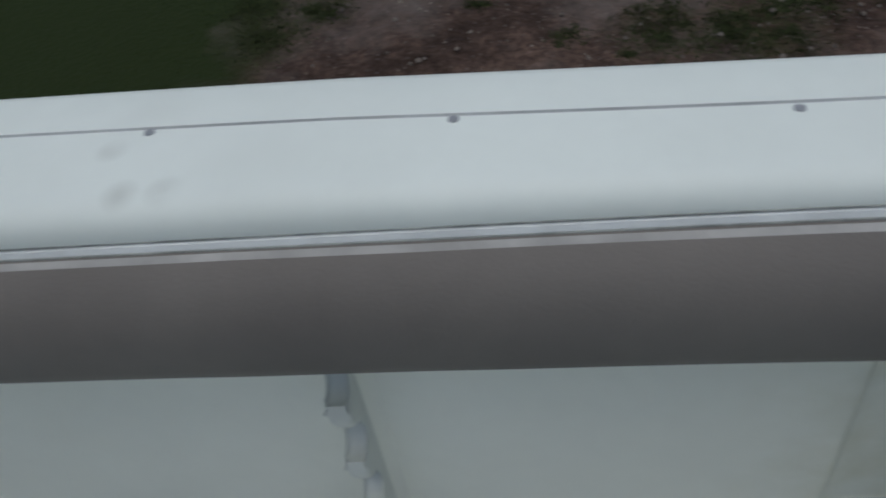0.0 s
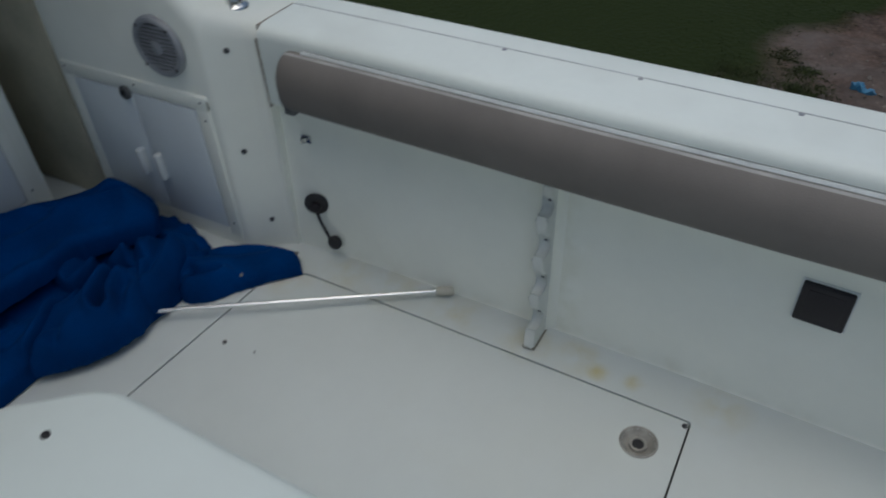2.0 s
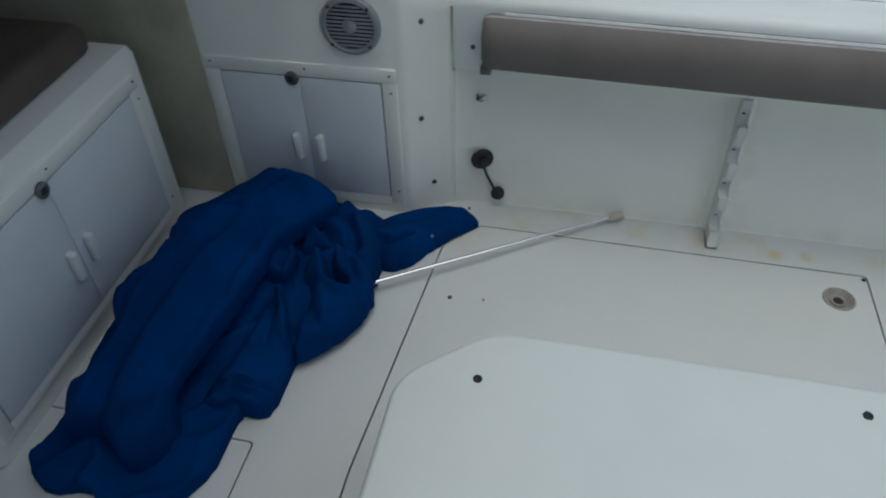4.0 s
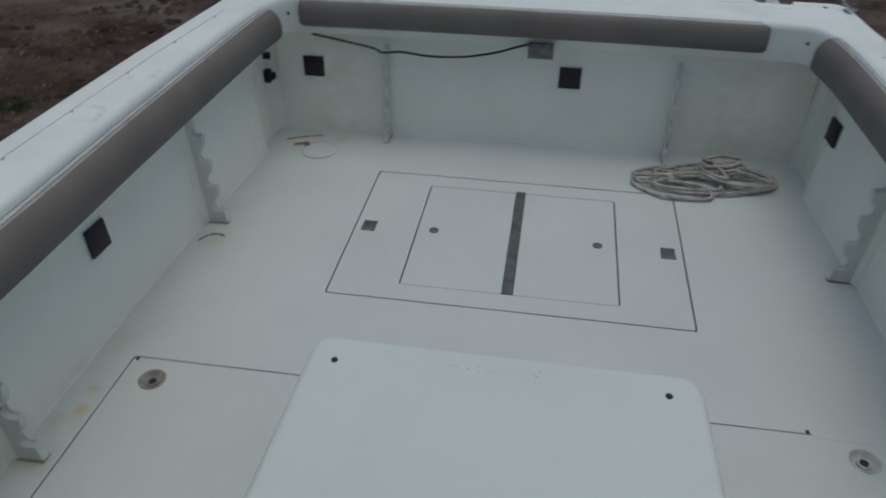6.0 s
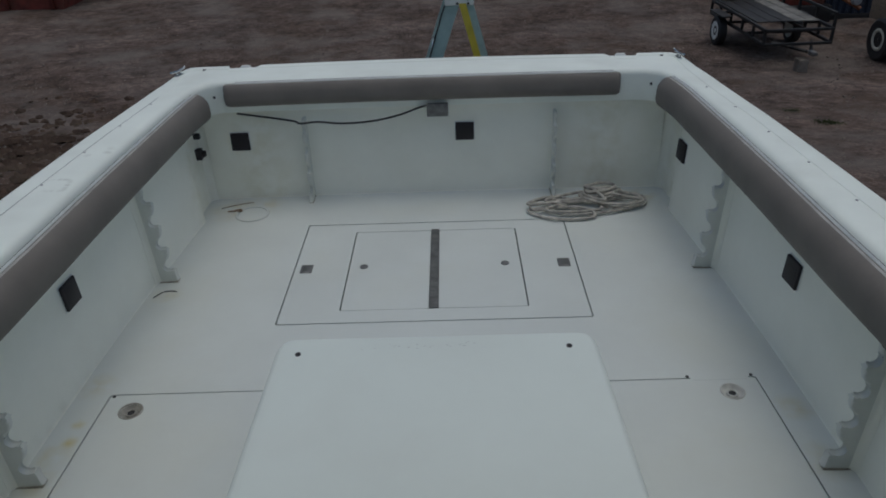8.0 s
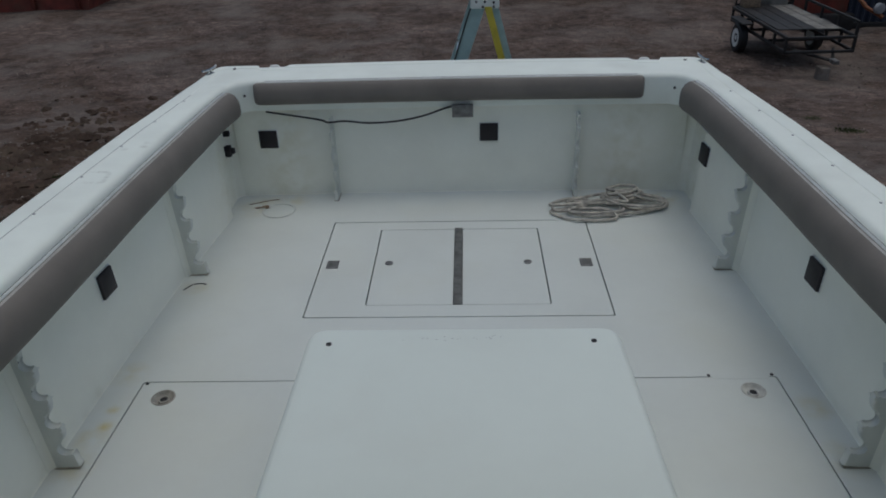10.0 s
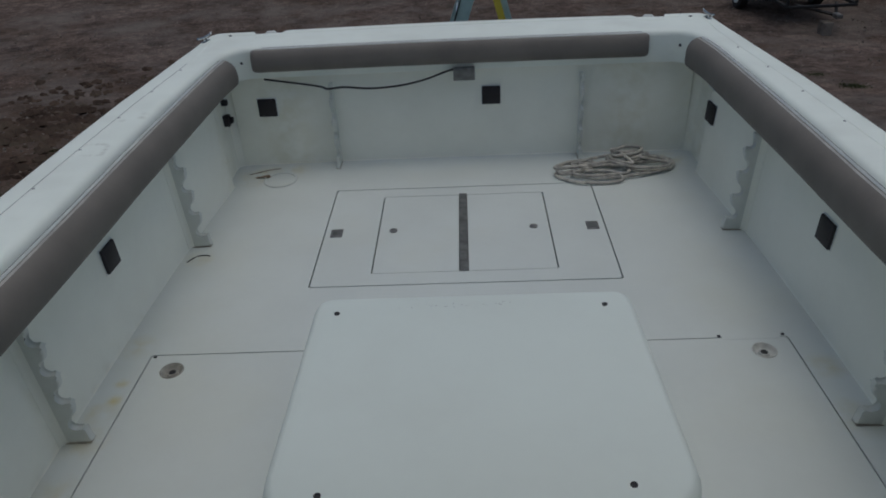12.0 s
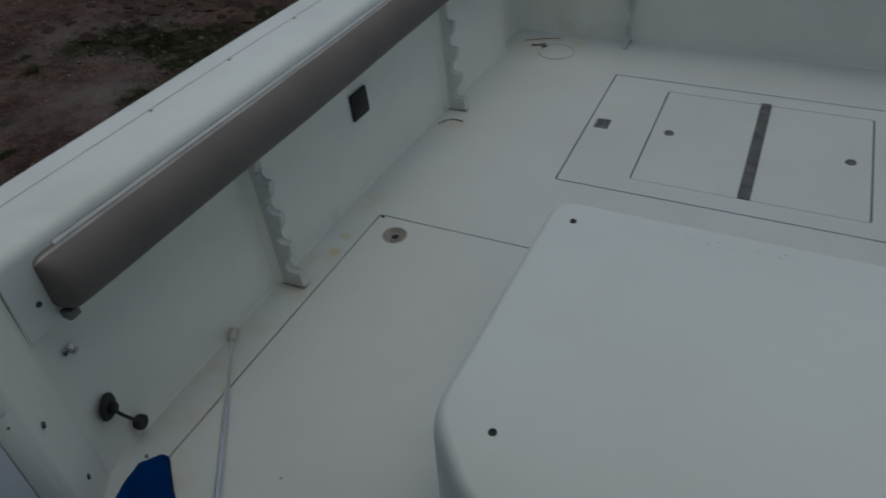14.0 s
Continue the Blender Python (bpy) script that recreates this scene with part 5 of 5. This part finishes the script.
def flap_height(x, y, d):
    z = 0.17 + 0.055 * (1 - math.exp(-d / 0.09)) - 0.06 * max(0.0, x + 0.55)
    # the far side falls behind a long fold, then rises once more by the locker
    f = (x + 0.95) * 0.78 - (y - 0.38) * -0.62
    back = 1 / (1 + math.exp(max(-40, min(40, f / 0.014))))
    z -= 0.045 * back * (1 - 0.7 * math.exp(-(((x + 1.09) / 0.05) ** 2 + ((y - 0.45) / 0.08) ** 2)))
    z += crease(x, y, [(-0.75, 0.20), (-0.87, 0.30), (-0.96, 0.41), (-1.07, 0.50)], 0.018, 0.026)
    z += crease(x, y, [(-0.99, 0.55), (-0.88, 0.49), (-0.72, 0.455), (-0.5, 0.44), (-0.3, 0.44)], 0.03, 0.010)
    z += crease(x, y, [(-0.9, 0.40), (-0.7, 0.35), (-0.45, 0.33), (-0.2, 0.34)], 0.022, 0.012)
    z += crease(x, y, [(-0.78, 0.27), (-0.55, 0.24), (-0.25, 0.25)], 0.02, 0.012)
    z += 0.03 * math.exp(-(((x + 1.10) / 0.05) ** 2 + ((y - 0.42) / 0.06) ** 2)) + 0.035 * math.exp(-(((x + 1.04) / 0.05) ** 2 + ((y - 0.56) / 0.045) ** 2))
    z += 0.014 * ridged(x * 1.5 + 0.4 * noise.noise(Vector((x * 3, y * 3, 3))), y * 5.5 + x * 1.4, 4.0) ** 2 - 0.010 * ridged(x * 2.0 + y, y * 6 - x * 1.2, 9.0) ** 5 - 0.008
    return z + 0.8 * grain(x, y)


cloth = empty("canvas_cover", (0, 0, 0), "crumpled dark blue canvas cover heaped on the deck", "canvas cover")
part("under_layer", cloth_patch(UNDER, under_height, 0.03, lambda x, y: 0.0), canvas, cloth, "", 80)
part("tail_end", cloth_patch(TAIL, tail_height, 0.022, lambda x, y: 0.0, 0.006, 3), canvas, cloth, "flat pointed end of the canvas", 80)
part("bulge", cloth_patch(BULGE, bulge_height, 0.06, lambda x, y: 0.02), canvas, cloth, "crumpled bulge of canvas", 80)
part("arch_fold", cloth_patch(ARCH, arch_height, 0.035, lambda x, y: 0.045, 0.0065, 4), canvas, cloth, "rounded upper fold of the heap", 80)
part("knot_fold", cloth_patch(KNOT, knot_height, 0.04, lambda x, y: 0.035, 0.0065, 4), canvas, cloth, "twisted fold of canvas", 80)
part("tongue_fold", cloth_patch(TONGUE, tongue_height, 0.02, lambda x, y: 0.05, 0.006, 4), canvas, cloth, "small tucked fold", 80)
part("sleeve", cloth_patch(SLEEVE, sleeve_height, 0.035, lambda x, y: 0.006), canvas, cloth, "hemmed sleeve of canvas", 80)
part("flap", cloth_patch(FLAP, flap_height, 0.03, lambda x, y: 0.12 if y > 0.44 and x < -0.33 else 0.05), canvas, cloth, "broad flap of canvas thrown over the heap", 80)
for x, y in ((-1.205, 1.0), (-1.06, 0.915)):
    part("snap", disc(bmesh.new(), (x, y, tail_height(x, y, 0.03) + 0.001), (0.2, 0.1, 1), 0.005, 0.004, 12, 0.001), dull_metal, cloth, "small metal snap")


# ---- yard ----
def ground_z(x, y):
    t = max(0.0, min(1.0, (y - 4.0) / 9.0))
    t = t * t * (3 - 2 * t)
    return -1.0 - 0.9 * t


def ground_h(x, y):
    """The soil's height with its swells, and clods to starboard of the boat."""
    z = ground_z(x, y)
    if abs(x) < 31 and -21 < y < 31 and not (abs(x) < 2 and -1.5 < y < 4.5):
        z += 0.05 * noise.noise(Vector((x * 0.5, y * 0.5, 0))) + 0.02 * noise.noise(Vector((x * 1.7, y * 1.7, 3)))
        k = max(0.0, min(1.0, (-2.0 - x) / 0.5)) * max(0.0, min(1.0, (x + 9.0) / 1.5)) * max(0.0, min(1.0, (y - 1.6) / 0.6)) * max(0.0, min(1.0, (14.0 - y) / 4.0))
        z += k * (0.06 * max(0.0, noise.noise(Vector((x * 2.6, y * 2.6, 9)))) + 0.035 * noise.noise(Vector((x * 5.5, y * 5.5, 5))))
    return z


gm = bmesh.new()
axis_x = [-700, -300, -120, -60] + list(np.linspace(-30, -9.5, 42)) + list(np.linspace(-9, -2, 71)) + list(np.linspace(-1.5, 30, 64)) + [60, 120, 300, 700]
axis_y = [-700, -300, -120, -50] + list(np.linspace(-20, 1, 43)) + list(np.linspace(1.1, 14, 120)) + list(np.linspace(14.5, 30, 32)) + [60, 120, 300, 700]
gv = [[gm.verts.new((x, y, ground_h(x, y))) for y in axis_y] for x in axis_x]
for i in range(len(axis_x) - 1):
    for j in range(len(axis_y) - 1):
        gm.faces.new((gv[i][j], gv[i + 1][j], gv[i + 1][j + 1], gv[i][j + 1]))
thing("ground", gm, soil, "bare brown yard soil with gravel and turf", "ground", kind="structure", angle=80)


def blades(name, spots, material, label, category, low, high, wide, lean=0.5):
    """Many blades at spots (x, y), as one body."""
    r = random.Random(len(spots))
    verts, faces = [], []
    for x, y in spots:
        z = ground_h(x, y) - 0.01
        h, w, a = r.uniform(low, high), r.uniform(0.6, 1.2) * wide, r.uniform(0, 6.283)
        dx, dy = math.cos(a), math.sin(a)
        lx, ly = r.uniform(-lean, lean) * h, r.uniform(-lean, lean) * h
        n = len(verts)
        verts += [(x - dx * w, y - dy * w, z), (x + dx * w, y + dy * w, z), (x + lx * 0.4 + dx * w * 0.7, y + ly * 0.4 + dy * w * 0.7, z + h * 0.6), (x + lx, y + ly, z + h)]
        faces += [(n, n + 1, n + 2), (n, n + 2, n + 3)]
    me = bpy.data.meshes.new(name)
    me.from_pydata(verts, [], faces)
    me.materials.append(material)
    return tagged(new(name, me), label, category, kind="stuff")


rg = random.Random(11)
turf = []
while len(turf) < 12000:
    x, y = rg.uniform(-13, -1.9), rg.uniform(-7, 3.9)
    lim = 1.78 + min(1.6, max(0.0, 0.6 * (-5.4 - x))) + 0.45 * noise.noise(Vector((x * 0.9, y * 0.9, 4))) + 0.25 * noise.noise(Vector((x * 3, y * 3, 4)))
    if lim - 1.3 * rg.random() < y < lim:
        turf.append((x, y))
blades("grass", turf, grass_mat, "short dark green turf", "grass", 0.010, 0.026, 0.005)
weeds = []
clumps = list(CLUMPS)
for k in range(26):
    clumps.append((rg.uniform(-8, -3.2), rg.uniform(1.8, 9), rg.uniform(0.06, 0.16)))
for x, y, r in clumps:
    for k in range(int(3200 * r * r / 0.16) + 90):
        weeds.append((x + rg.gauss(0, r * 0.38), y + rg.gauss(0, r * 0.38)))
blades("weeds", weeds, weed_mat, "scattered low green weeds on the soil", "weeds", 0.012, 0.032, 0.0045, 1.2)
# gravel
verts, faces = [], []
for k in range(11000):
    if k < 2200:
        x, y = rg.uniform(-8, -2.0), rg.uniform(1.6, 9)
    else:
        x, y = rg.uniform(-9, 10), rg.uniform(4.3, 18)
    if y < 2.1 + min(1.6, max(0.0, 0.6 * (-5.4 - x))):
        continue
    s = rg.choice((0.006, 0.008, 0.010, 0.013, 0.019)) * rg.uniform(0.7, 1.4)
    z = ground_h(x, y) + s * 0.2
    n = len(verts)
    a = rg.uniform(0, 6.28)
    for dx, dy, dz in ((1, 0, 0), (0, 1, 0), (-1, 0.1, 0), (0.1, -1, 0), (0.1, 0.1, 0.8), (0, 0, -0.6)):
        verts.append((x + s * (dx * math.cos(a) - dy * math.sin(a)), y + 0.8 * s * (dx * math.sin(a) + dy * math.cos(a)), z + s * dz))
    faces += [(n, n + 1, n + 4), (n + 1, n + 2, n + 4), (n + 2, n + 3, n + 4), (n + 3, n, n + 4), (n + 1, n, n + 5), (n + 2, n + 1, n + 5), (n + 3, n + 2, n + 5), (n, n + 3, n + 5)]
me = bpy.data.meshes.new("gravel")
me.from_pydata(verts, [], faces)
me.materials.append(stone_mat)
tagged(new("gravel", me), "pale gravel scattered over the yard", "gravel", kind="stuff")

# dark clods thrown up beside the boat
verts, faces = [], []
for k in range(1700):
    x, y = rg.gauss(-5.2, 0.75), rg.gauss(7.9, 1.5)
    if x > -3.2 or y < 4.6 or noise.noise(Vector((x * 0.9, y * 0.9, 6))) < rg.uniform(-0.35, 0.1):
        continue
    s = rg.choice((0.02, 0.025, 0.035, 0.05, 0.07)) * rg.uniform(0.7, 1.3)
    z = ground_h(x, y) + s * 0.15
    n = len(verts)
    for a, b in ((0, -0.2), (1.1, 0.15), (2.2, -0.1), (3.3, 0.2), (4.2, -0.15), (5.3, 0.1)):
        q = s * rg.uniform(0.75, 1.3)
        verts.append((x + q * math.cos(a), y + q * math.sin(a), z + b * s))
    verts += [(x + rg.uniform(-0.3, 0.3) * s, y + rg.uniform(-0.3, 0.3) * s, z + s * rg.uniform(0.45, 0.75)), (x, y, z - s * 0.6)]
    for i in range(6):
        faces += [(n + i, n + (i + 1) % 6, n + 6), (n + (i + 1) % 6, n + i, n + 7)]
me = bpy.data.meshes.new("clods")
me.from_pydata(verts, [], faces)
me.materials.append(clod_mat)
tagged(new("clods", me), "dark brown clods of turned soil", "soil clods", kind="stuff")

# blue scrap of plastic on the soil
rag = bmesh.new()
zz = ground_h(-4.97, 2.42) - 0.01
rows = []
for i in range(12):
    t = i / 11
    x, y = -5.03 + 0.095 * t, 2.36 + 0.115 * t + 0.02 * math.sin(t * 7)
    rows.append([rag.verts.new((x + 0.013 * k * (1 + 0.4 * math.sin(i * 2.1)), y - 0.014 * k, zz + 0.03 + 0.016 * math.sin(i * 1.7 + k * 2))) for k in (-1, 0, 1)])
for a, b in zip(rows, rows[1:]):
    for k in range(2):
        rag.faces.new((a[k], a[k + 1], b[k + 1], b[k]))
ext = bmesh.ops.extrude_face_region(rag, geom=list(rag.faces))
for g in ext["geom"]:
    if isinstance(g, bmesh.types.BMVert):
        g.co.z -= 0.06
thing("plastic_scrap", rag, blue_rag_cloth, "crumpled bright blue plastic scrap on the soil", "litter")

# ---- stepladder behind the transom ----
ladder = empty("stepladder", (0.162, 4.72, ground_z(0.15, 4.72)), "pale teal and yellow fibreglass stepladder standing open", "stepladder")
H = 1.90


def rail(x0, x1, y, half, material, name, label):
    """A ladder rail with turned-in flanges, from its foot at x0 to the cap at x1."""
    bm = bmesh.new()
    outline = [(-half, -0.014), (half, -0.014), (half, 0.014), (half - 0.006, 0.014), (half - 0.006, -0.007), (-half + 0.006, -0.007), (-half + 0.006, 0.014), (-half, 0.014)]
    low = [bm.verts.new((x0 + dx, y + dy, 0.0)) for dx, dy in outline]
    top = [bm.verts.new((x1 + dx, y + dy, H)) for dx, dy in outline]
    bm.faces.new(low)
    bm.faces.new(top[::-1])
    for i in range(8):
        bm.faces.new((low[i], low[(i + 1) % 8], top[(i + 1) % 8], top[i]))
    r = part(name, bm, material, ladder, label)
    part("rubber_foot", bm_box((x0 - half - 0.006, y - 0.02, 0), (x0 + half + 0.006, y + 0.02, 0.03), 0.005), rubber, r)
    return r


for y in (-0.16, 0.16):
    rail(-0.69, -0.040, y, 0.043, teal_paint, "front_rail", "pale teal rail")
    rail(0.56, 0.050, y, 0.026, teal_paint, "rear_rail", "pale teal rail")
rail(0.533, 0.018, -0.178, 0.021, yellow_paint, "brace_rail", "yellow rail")
for k in range(1, 7):
    z = H * k / 7
    x = -0.69 + 0.65 * k / 7
    part("step", bm_box((x - 0.042, -0.15, z - 0.012), (x + 0.042, 0.15, z + 0.012), 0.004), aluminium, ladder)
part("top_cap", bm_box((-0.086, -0.19, H - 0.012), (0.086, 0.19, H + 0.075), 0.01), white_plastic, ladder, "grey-white top cap")
for x, z in ((-0.052, 0.03), (0.0, 0.03), (0.052, 0.025), (-0.012, 0.0), (0.052, 0.0)):
    part("cap_rivet", disc(bmesh.new(), (x, -0.188, H + z), (0, -1, 0), 0.0075, 0.004, 12), black_plastic, ladder)
part("cord", tube(bmesh.new(), spline([(-0.086, -0.178, H - 0.01), (-0.115, -0.18, H - 0.09), (-0.172, -0.18, H - 0.27), (-0.30, -0.18, H - 0.68)], 5), 0.0045, 6), rubber, ladder, "black cord")

# ---- utility trailer ----
tr = empty("utility_trailer", (5.95, 12.60, -1.895), "black utility trailer with a plank bed and low rails", "trailer")
tr.rotation_euler = (0, 0, radians(1))
tr.scale = (1.135,) * 3
for x in (-0.5, 0.5):
    part("side_beam", bm_box((x - 0.022, 0, 0.34), (x + 0.022, 2.35, 0.385), 0.006), black_steel, tr)
    part("top_rail", bm_box((x - 0.022, 0, 0.545), (x + 0.022, 2.35, 0.59), 0.006), black_steel, tr)
    for y in (0.02, 0.45, 0.9, 1.4, 1.9, 2.33):
        part("post", bm_box((x - 0.018, y - 0.018, 0.38), (x + 0.018, y + 0.018, 0.55)), black_steel, tr)
part("guard_rail", bm_box((0.48, 0.0, 0.76), (0.52, 2.35, 0.80), 0.006), black_steel, tr)
for y in (0.02, 0.6, 1.2, 1.8, 2.33):
    part("post", bm_box((0.482, y - 0.018, 0.585), (0.518, y + 0.018, 0.765)), black_steel, tr)
for y in (0.0, 0.78, 1.55, 2.33):
    part("cross_beam", bm_box((-0.5, y - 0.022, 0.34), (0.5, y + 0.022, 0.38), 0.005), black_steel, tr)
    part("cross_beam", bm_box((-0.5, y - 0.022, 0.545), (0.5, y + 0.022, 0.585), 0.005), black_steel, tr)
for k in range(5):
    part("plank", bm_box((-0.475 + k * 0.192, 0.42, 0.588), (-0.295 + k * 0.192, 2.32, 0.606), 0.004), (rubber, rubber, rubber, mesh_steel, mesh_steel)[k], tr)
for x in (-0.62, 0.62):
    w = part("wheel", lathe(bmesh.new(), [(0.12, -0.06), (0.20, -0.075), (0.235, -0.055), (0.24, 0.0), (0.235, 0.055), (0.20, 0.075), (0.12, 0.06)], (x, 1.55, 0.235), (1, 0, 0), 32), rubber, tr, "black tyre")
    part("rim", lathe(bmesh.new(), [(0.15, -0.07), (0.15, 0.07), (0.12, 0.072), (0.06, 0.055), (0.02, 0.065)] if x > 0 else [(0.02, -0.065), (0.06, -0.055), (0.12, -0.072), (0.15, -0.07), (0.15, 0.07)], (x, 1.55, 0.235), (1, 0, 0), 24), white_plastic, w, "white steel rim")
    part("fender", bm_box((x - 0.09, 1.24, 0.50), (x + 0.09, 1.86, 0.525), 0.01), black_steel, tr)
for s in (-1, 1):
    part("drawbar", tube(bmesh.new(), [(s * 0.3 + 0.05, 0.3, 0.32), (0.12, -0.22, 0.28)], 0.025, 6), black_steel, tr)
part("coupler", bm_box((0.08, -0.33, 0.25), (0.17, -0.18, 0.31), 0.01), dull_metal, tr)
gate = part("ramp_gate", bm_box((-0.48, 2.33, 0.60), (0.48, 2.37, 0.64), 0.005), black_steel, tr)
for k in range(6):
    part("gate_bar", bm_box((-0.48 + k * 0.187, 2.335, 0.62), (-0.455 + k * 0.187, 2.365, 1.35)), black_steel, gate)
part("gate_top", bm_box((-0.48, 2.33, 1.33), (0.48, 2.37, 1.37), 0.005), black_steel, gate)
part("ply_sheet", bm_box((-0.1, 2.28, 0.606), (0.4, 2.32, 1.15), 0.004), mesh_steel, tr, "grey weathered plywood sheet")
part("battery_box", bm_box((-0.42, 2.08, 0.606), (-0.14, 2.30, 0.90), 0.01), rust, tr, "rusty brown box")
zb = ground_h(5.98, 12.39)
thing("concrete_block", bm_box((5.90, 12.29, zb - 0.02), (6.06, 12.49, zb + 0.21), 0.008), stone_mat, "grey concrete block on the soil", "block")

# red machine and dark container beyond
mach = empty("red_machine", (7.62, 16.6, -1.91), "faded red machine with an orange arm", "machine")
mach.scale = (1.16,) * 3
part("body", bm_box((-0.4, -0.5, 0.25), (0.3, 0.7, 1.3), 0.08, 3), red_paint, mach)
part("chassis", bm_box((-0.45, -0.6, 0.0), (0.4, 0.75, 0.3), 0.03), black_steel, mach)
part("arm", tube(bmesh.new(), [(0.3, -0.5, 0.7), (0.45, -0.8, 0.45), (0.7, -0.95, 0.3)], 0.035, 8), orange_paint, mach, "orange arm")
part("lamp", disc(bmesh.new(), (0.6, -0.9, 0.45), (0.3, -1, 0), 0.09, 0.08, 16, 0.01), silver_paint, mach)
cont = empty("shipping_container", (9.6, 16.1, -1.92), "dark blue corrugated steel container", "container")
cb = bmesh.new()
poly = []
for k in range(40):
    x = -1.6 + k * 0.15
    poly += [(x, 0.0), (x + 0.05, 0.0), (x + 0.075, 0.04), (x + 0.125, 0.04)]
poly += [(4.4, 0.0), (4.4, 2.4), (-1.6, 2.4)]
prism(cb, poly, 0.12, 2.5)
part("body", cb, navy_paint, cont)
part("bottom_beam", bm_box((-1.62, -0.03, 0.0), (4.42, 0.06, 0.14), 0.01), black_steel, cont)
part("roof", bm_box((-1.62, -0.02, 2.48), (4.42, 2.42, 2.55), 0.02), navy_paint, cont)

# wagon at the edge of the yard
wagon = empty("farm_wagon", (7.9, 12.95, -1.89), "old brown farm wagon with pale wheels", "wagon")
wagon.scale = (1.13,) * 3
part("bed", bm_box((-0.30, -0.5, 0.52), (1.2, 0.55, 1.2), 0.03), rust, wagon, "brown rusty bed")
for z in (0.68, 0.86, 1.04):
    part("side_rib", bm_box((-0.33, -0.53, z - 0.02), (1.22, -0.49, z + 0.02), 0.006), rust, wagon)
part("bumper", bm_box((-0.42, -0.6, 0.42), (0.3, -0.5, 0.54), 0.02), rust, wagon, "rusty corner beam")
part("axle", tube(bmesh.new(), [(-0.3, 0.0, 0.3), (1.15, 0.0, 0.3)], 0.04, 8), black_steel, wagon)
for x in (-0.3, 1.15):
    w = part("wheel", lathe(bmesh.new(), [(0.16, -0.07), (0.28, -0.085), (0.315, -0.06), (0.32, 0.0), (0.315, 0.06), (0.28, 0.085), (0.16, 0.07)], (x, 0.0, 0.3), (1, 0, 0), 32), rubber, wagon, "black tyre")
    part("rim", lathe(bmesh.new(), [(0.02, -0.07), (0.08, -0.05), (0.14, -0.085), (0.17, -0.075), (0.17, 0.07)], (x, 0.0, 0.3), (1, 0, 0), 24), beige_plastic, w, "pale steel rim")

# rusty bin and a low maroon cart far aft
bin_ = empty("scrap_bin", (-12.5, 21.4, -1.92), "long rust-red steel scrap bin", "scrap bin")
bin_.scale = (1.2,) * 3
part("tub", prism(bmesh.new(), [(-2.6, 0.0), (2.0, 0.0), (2.4, 1.5), (-2.6, 1.5)], -1.0, 1.0, Matrix(((1, 0, 0, 0), (0, 0, 1, 0), (0, 1, 0, 0), (0, 0, 0, 1)))), red_paint, bin_)
for x in (-2.2, -1.2, -0.2, 0.8, 1.8):
    part("rib", bm_box((x - 0.05, -1.08, 0.05), (x + 0.05, -0.99, 1.5), 0.01), red_paint, bin_)
part("top_beam", bm_box((-2.65, -1.08, 1.44), (2.45, -0.96, 1.56), 0.015), black_steel, bin_)
cart = empty("low_cart", (2.55, 20.7, -1.92), "low maroon cart on small wheels", "cart")
cart.scale = (1.18,) * 3
part("deck", bm_box((-0.95, -0.4, 0.2), (0.95, 0.7, 0.75), 0.04, 3), red_paint, cart)
for x in (-0.65, 0.65):
    part("wheel", lathe(bmesh.new(), [(0.05, -0.05), (0.17, -0.05), (0.18, 0.0), (0.17, 0.05), (0.05, 0.05)], (x, -0.3, 0.17), (0, 1, 0), 20), rubber, cart)
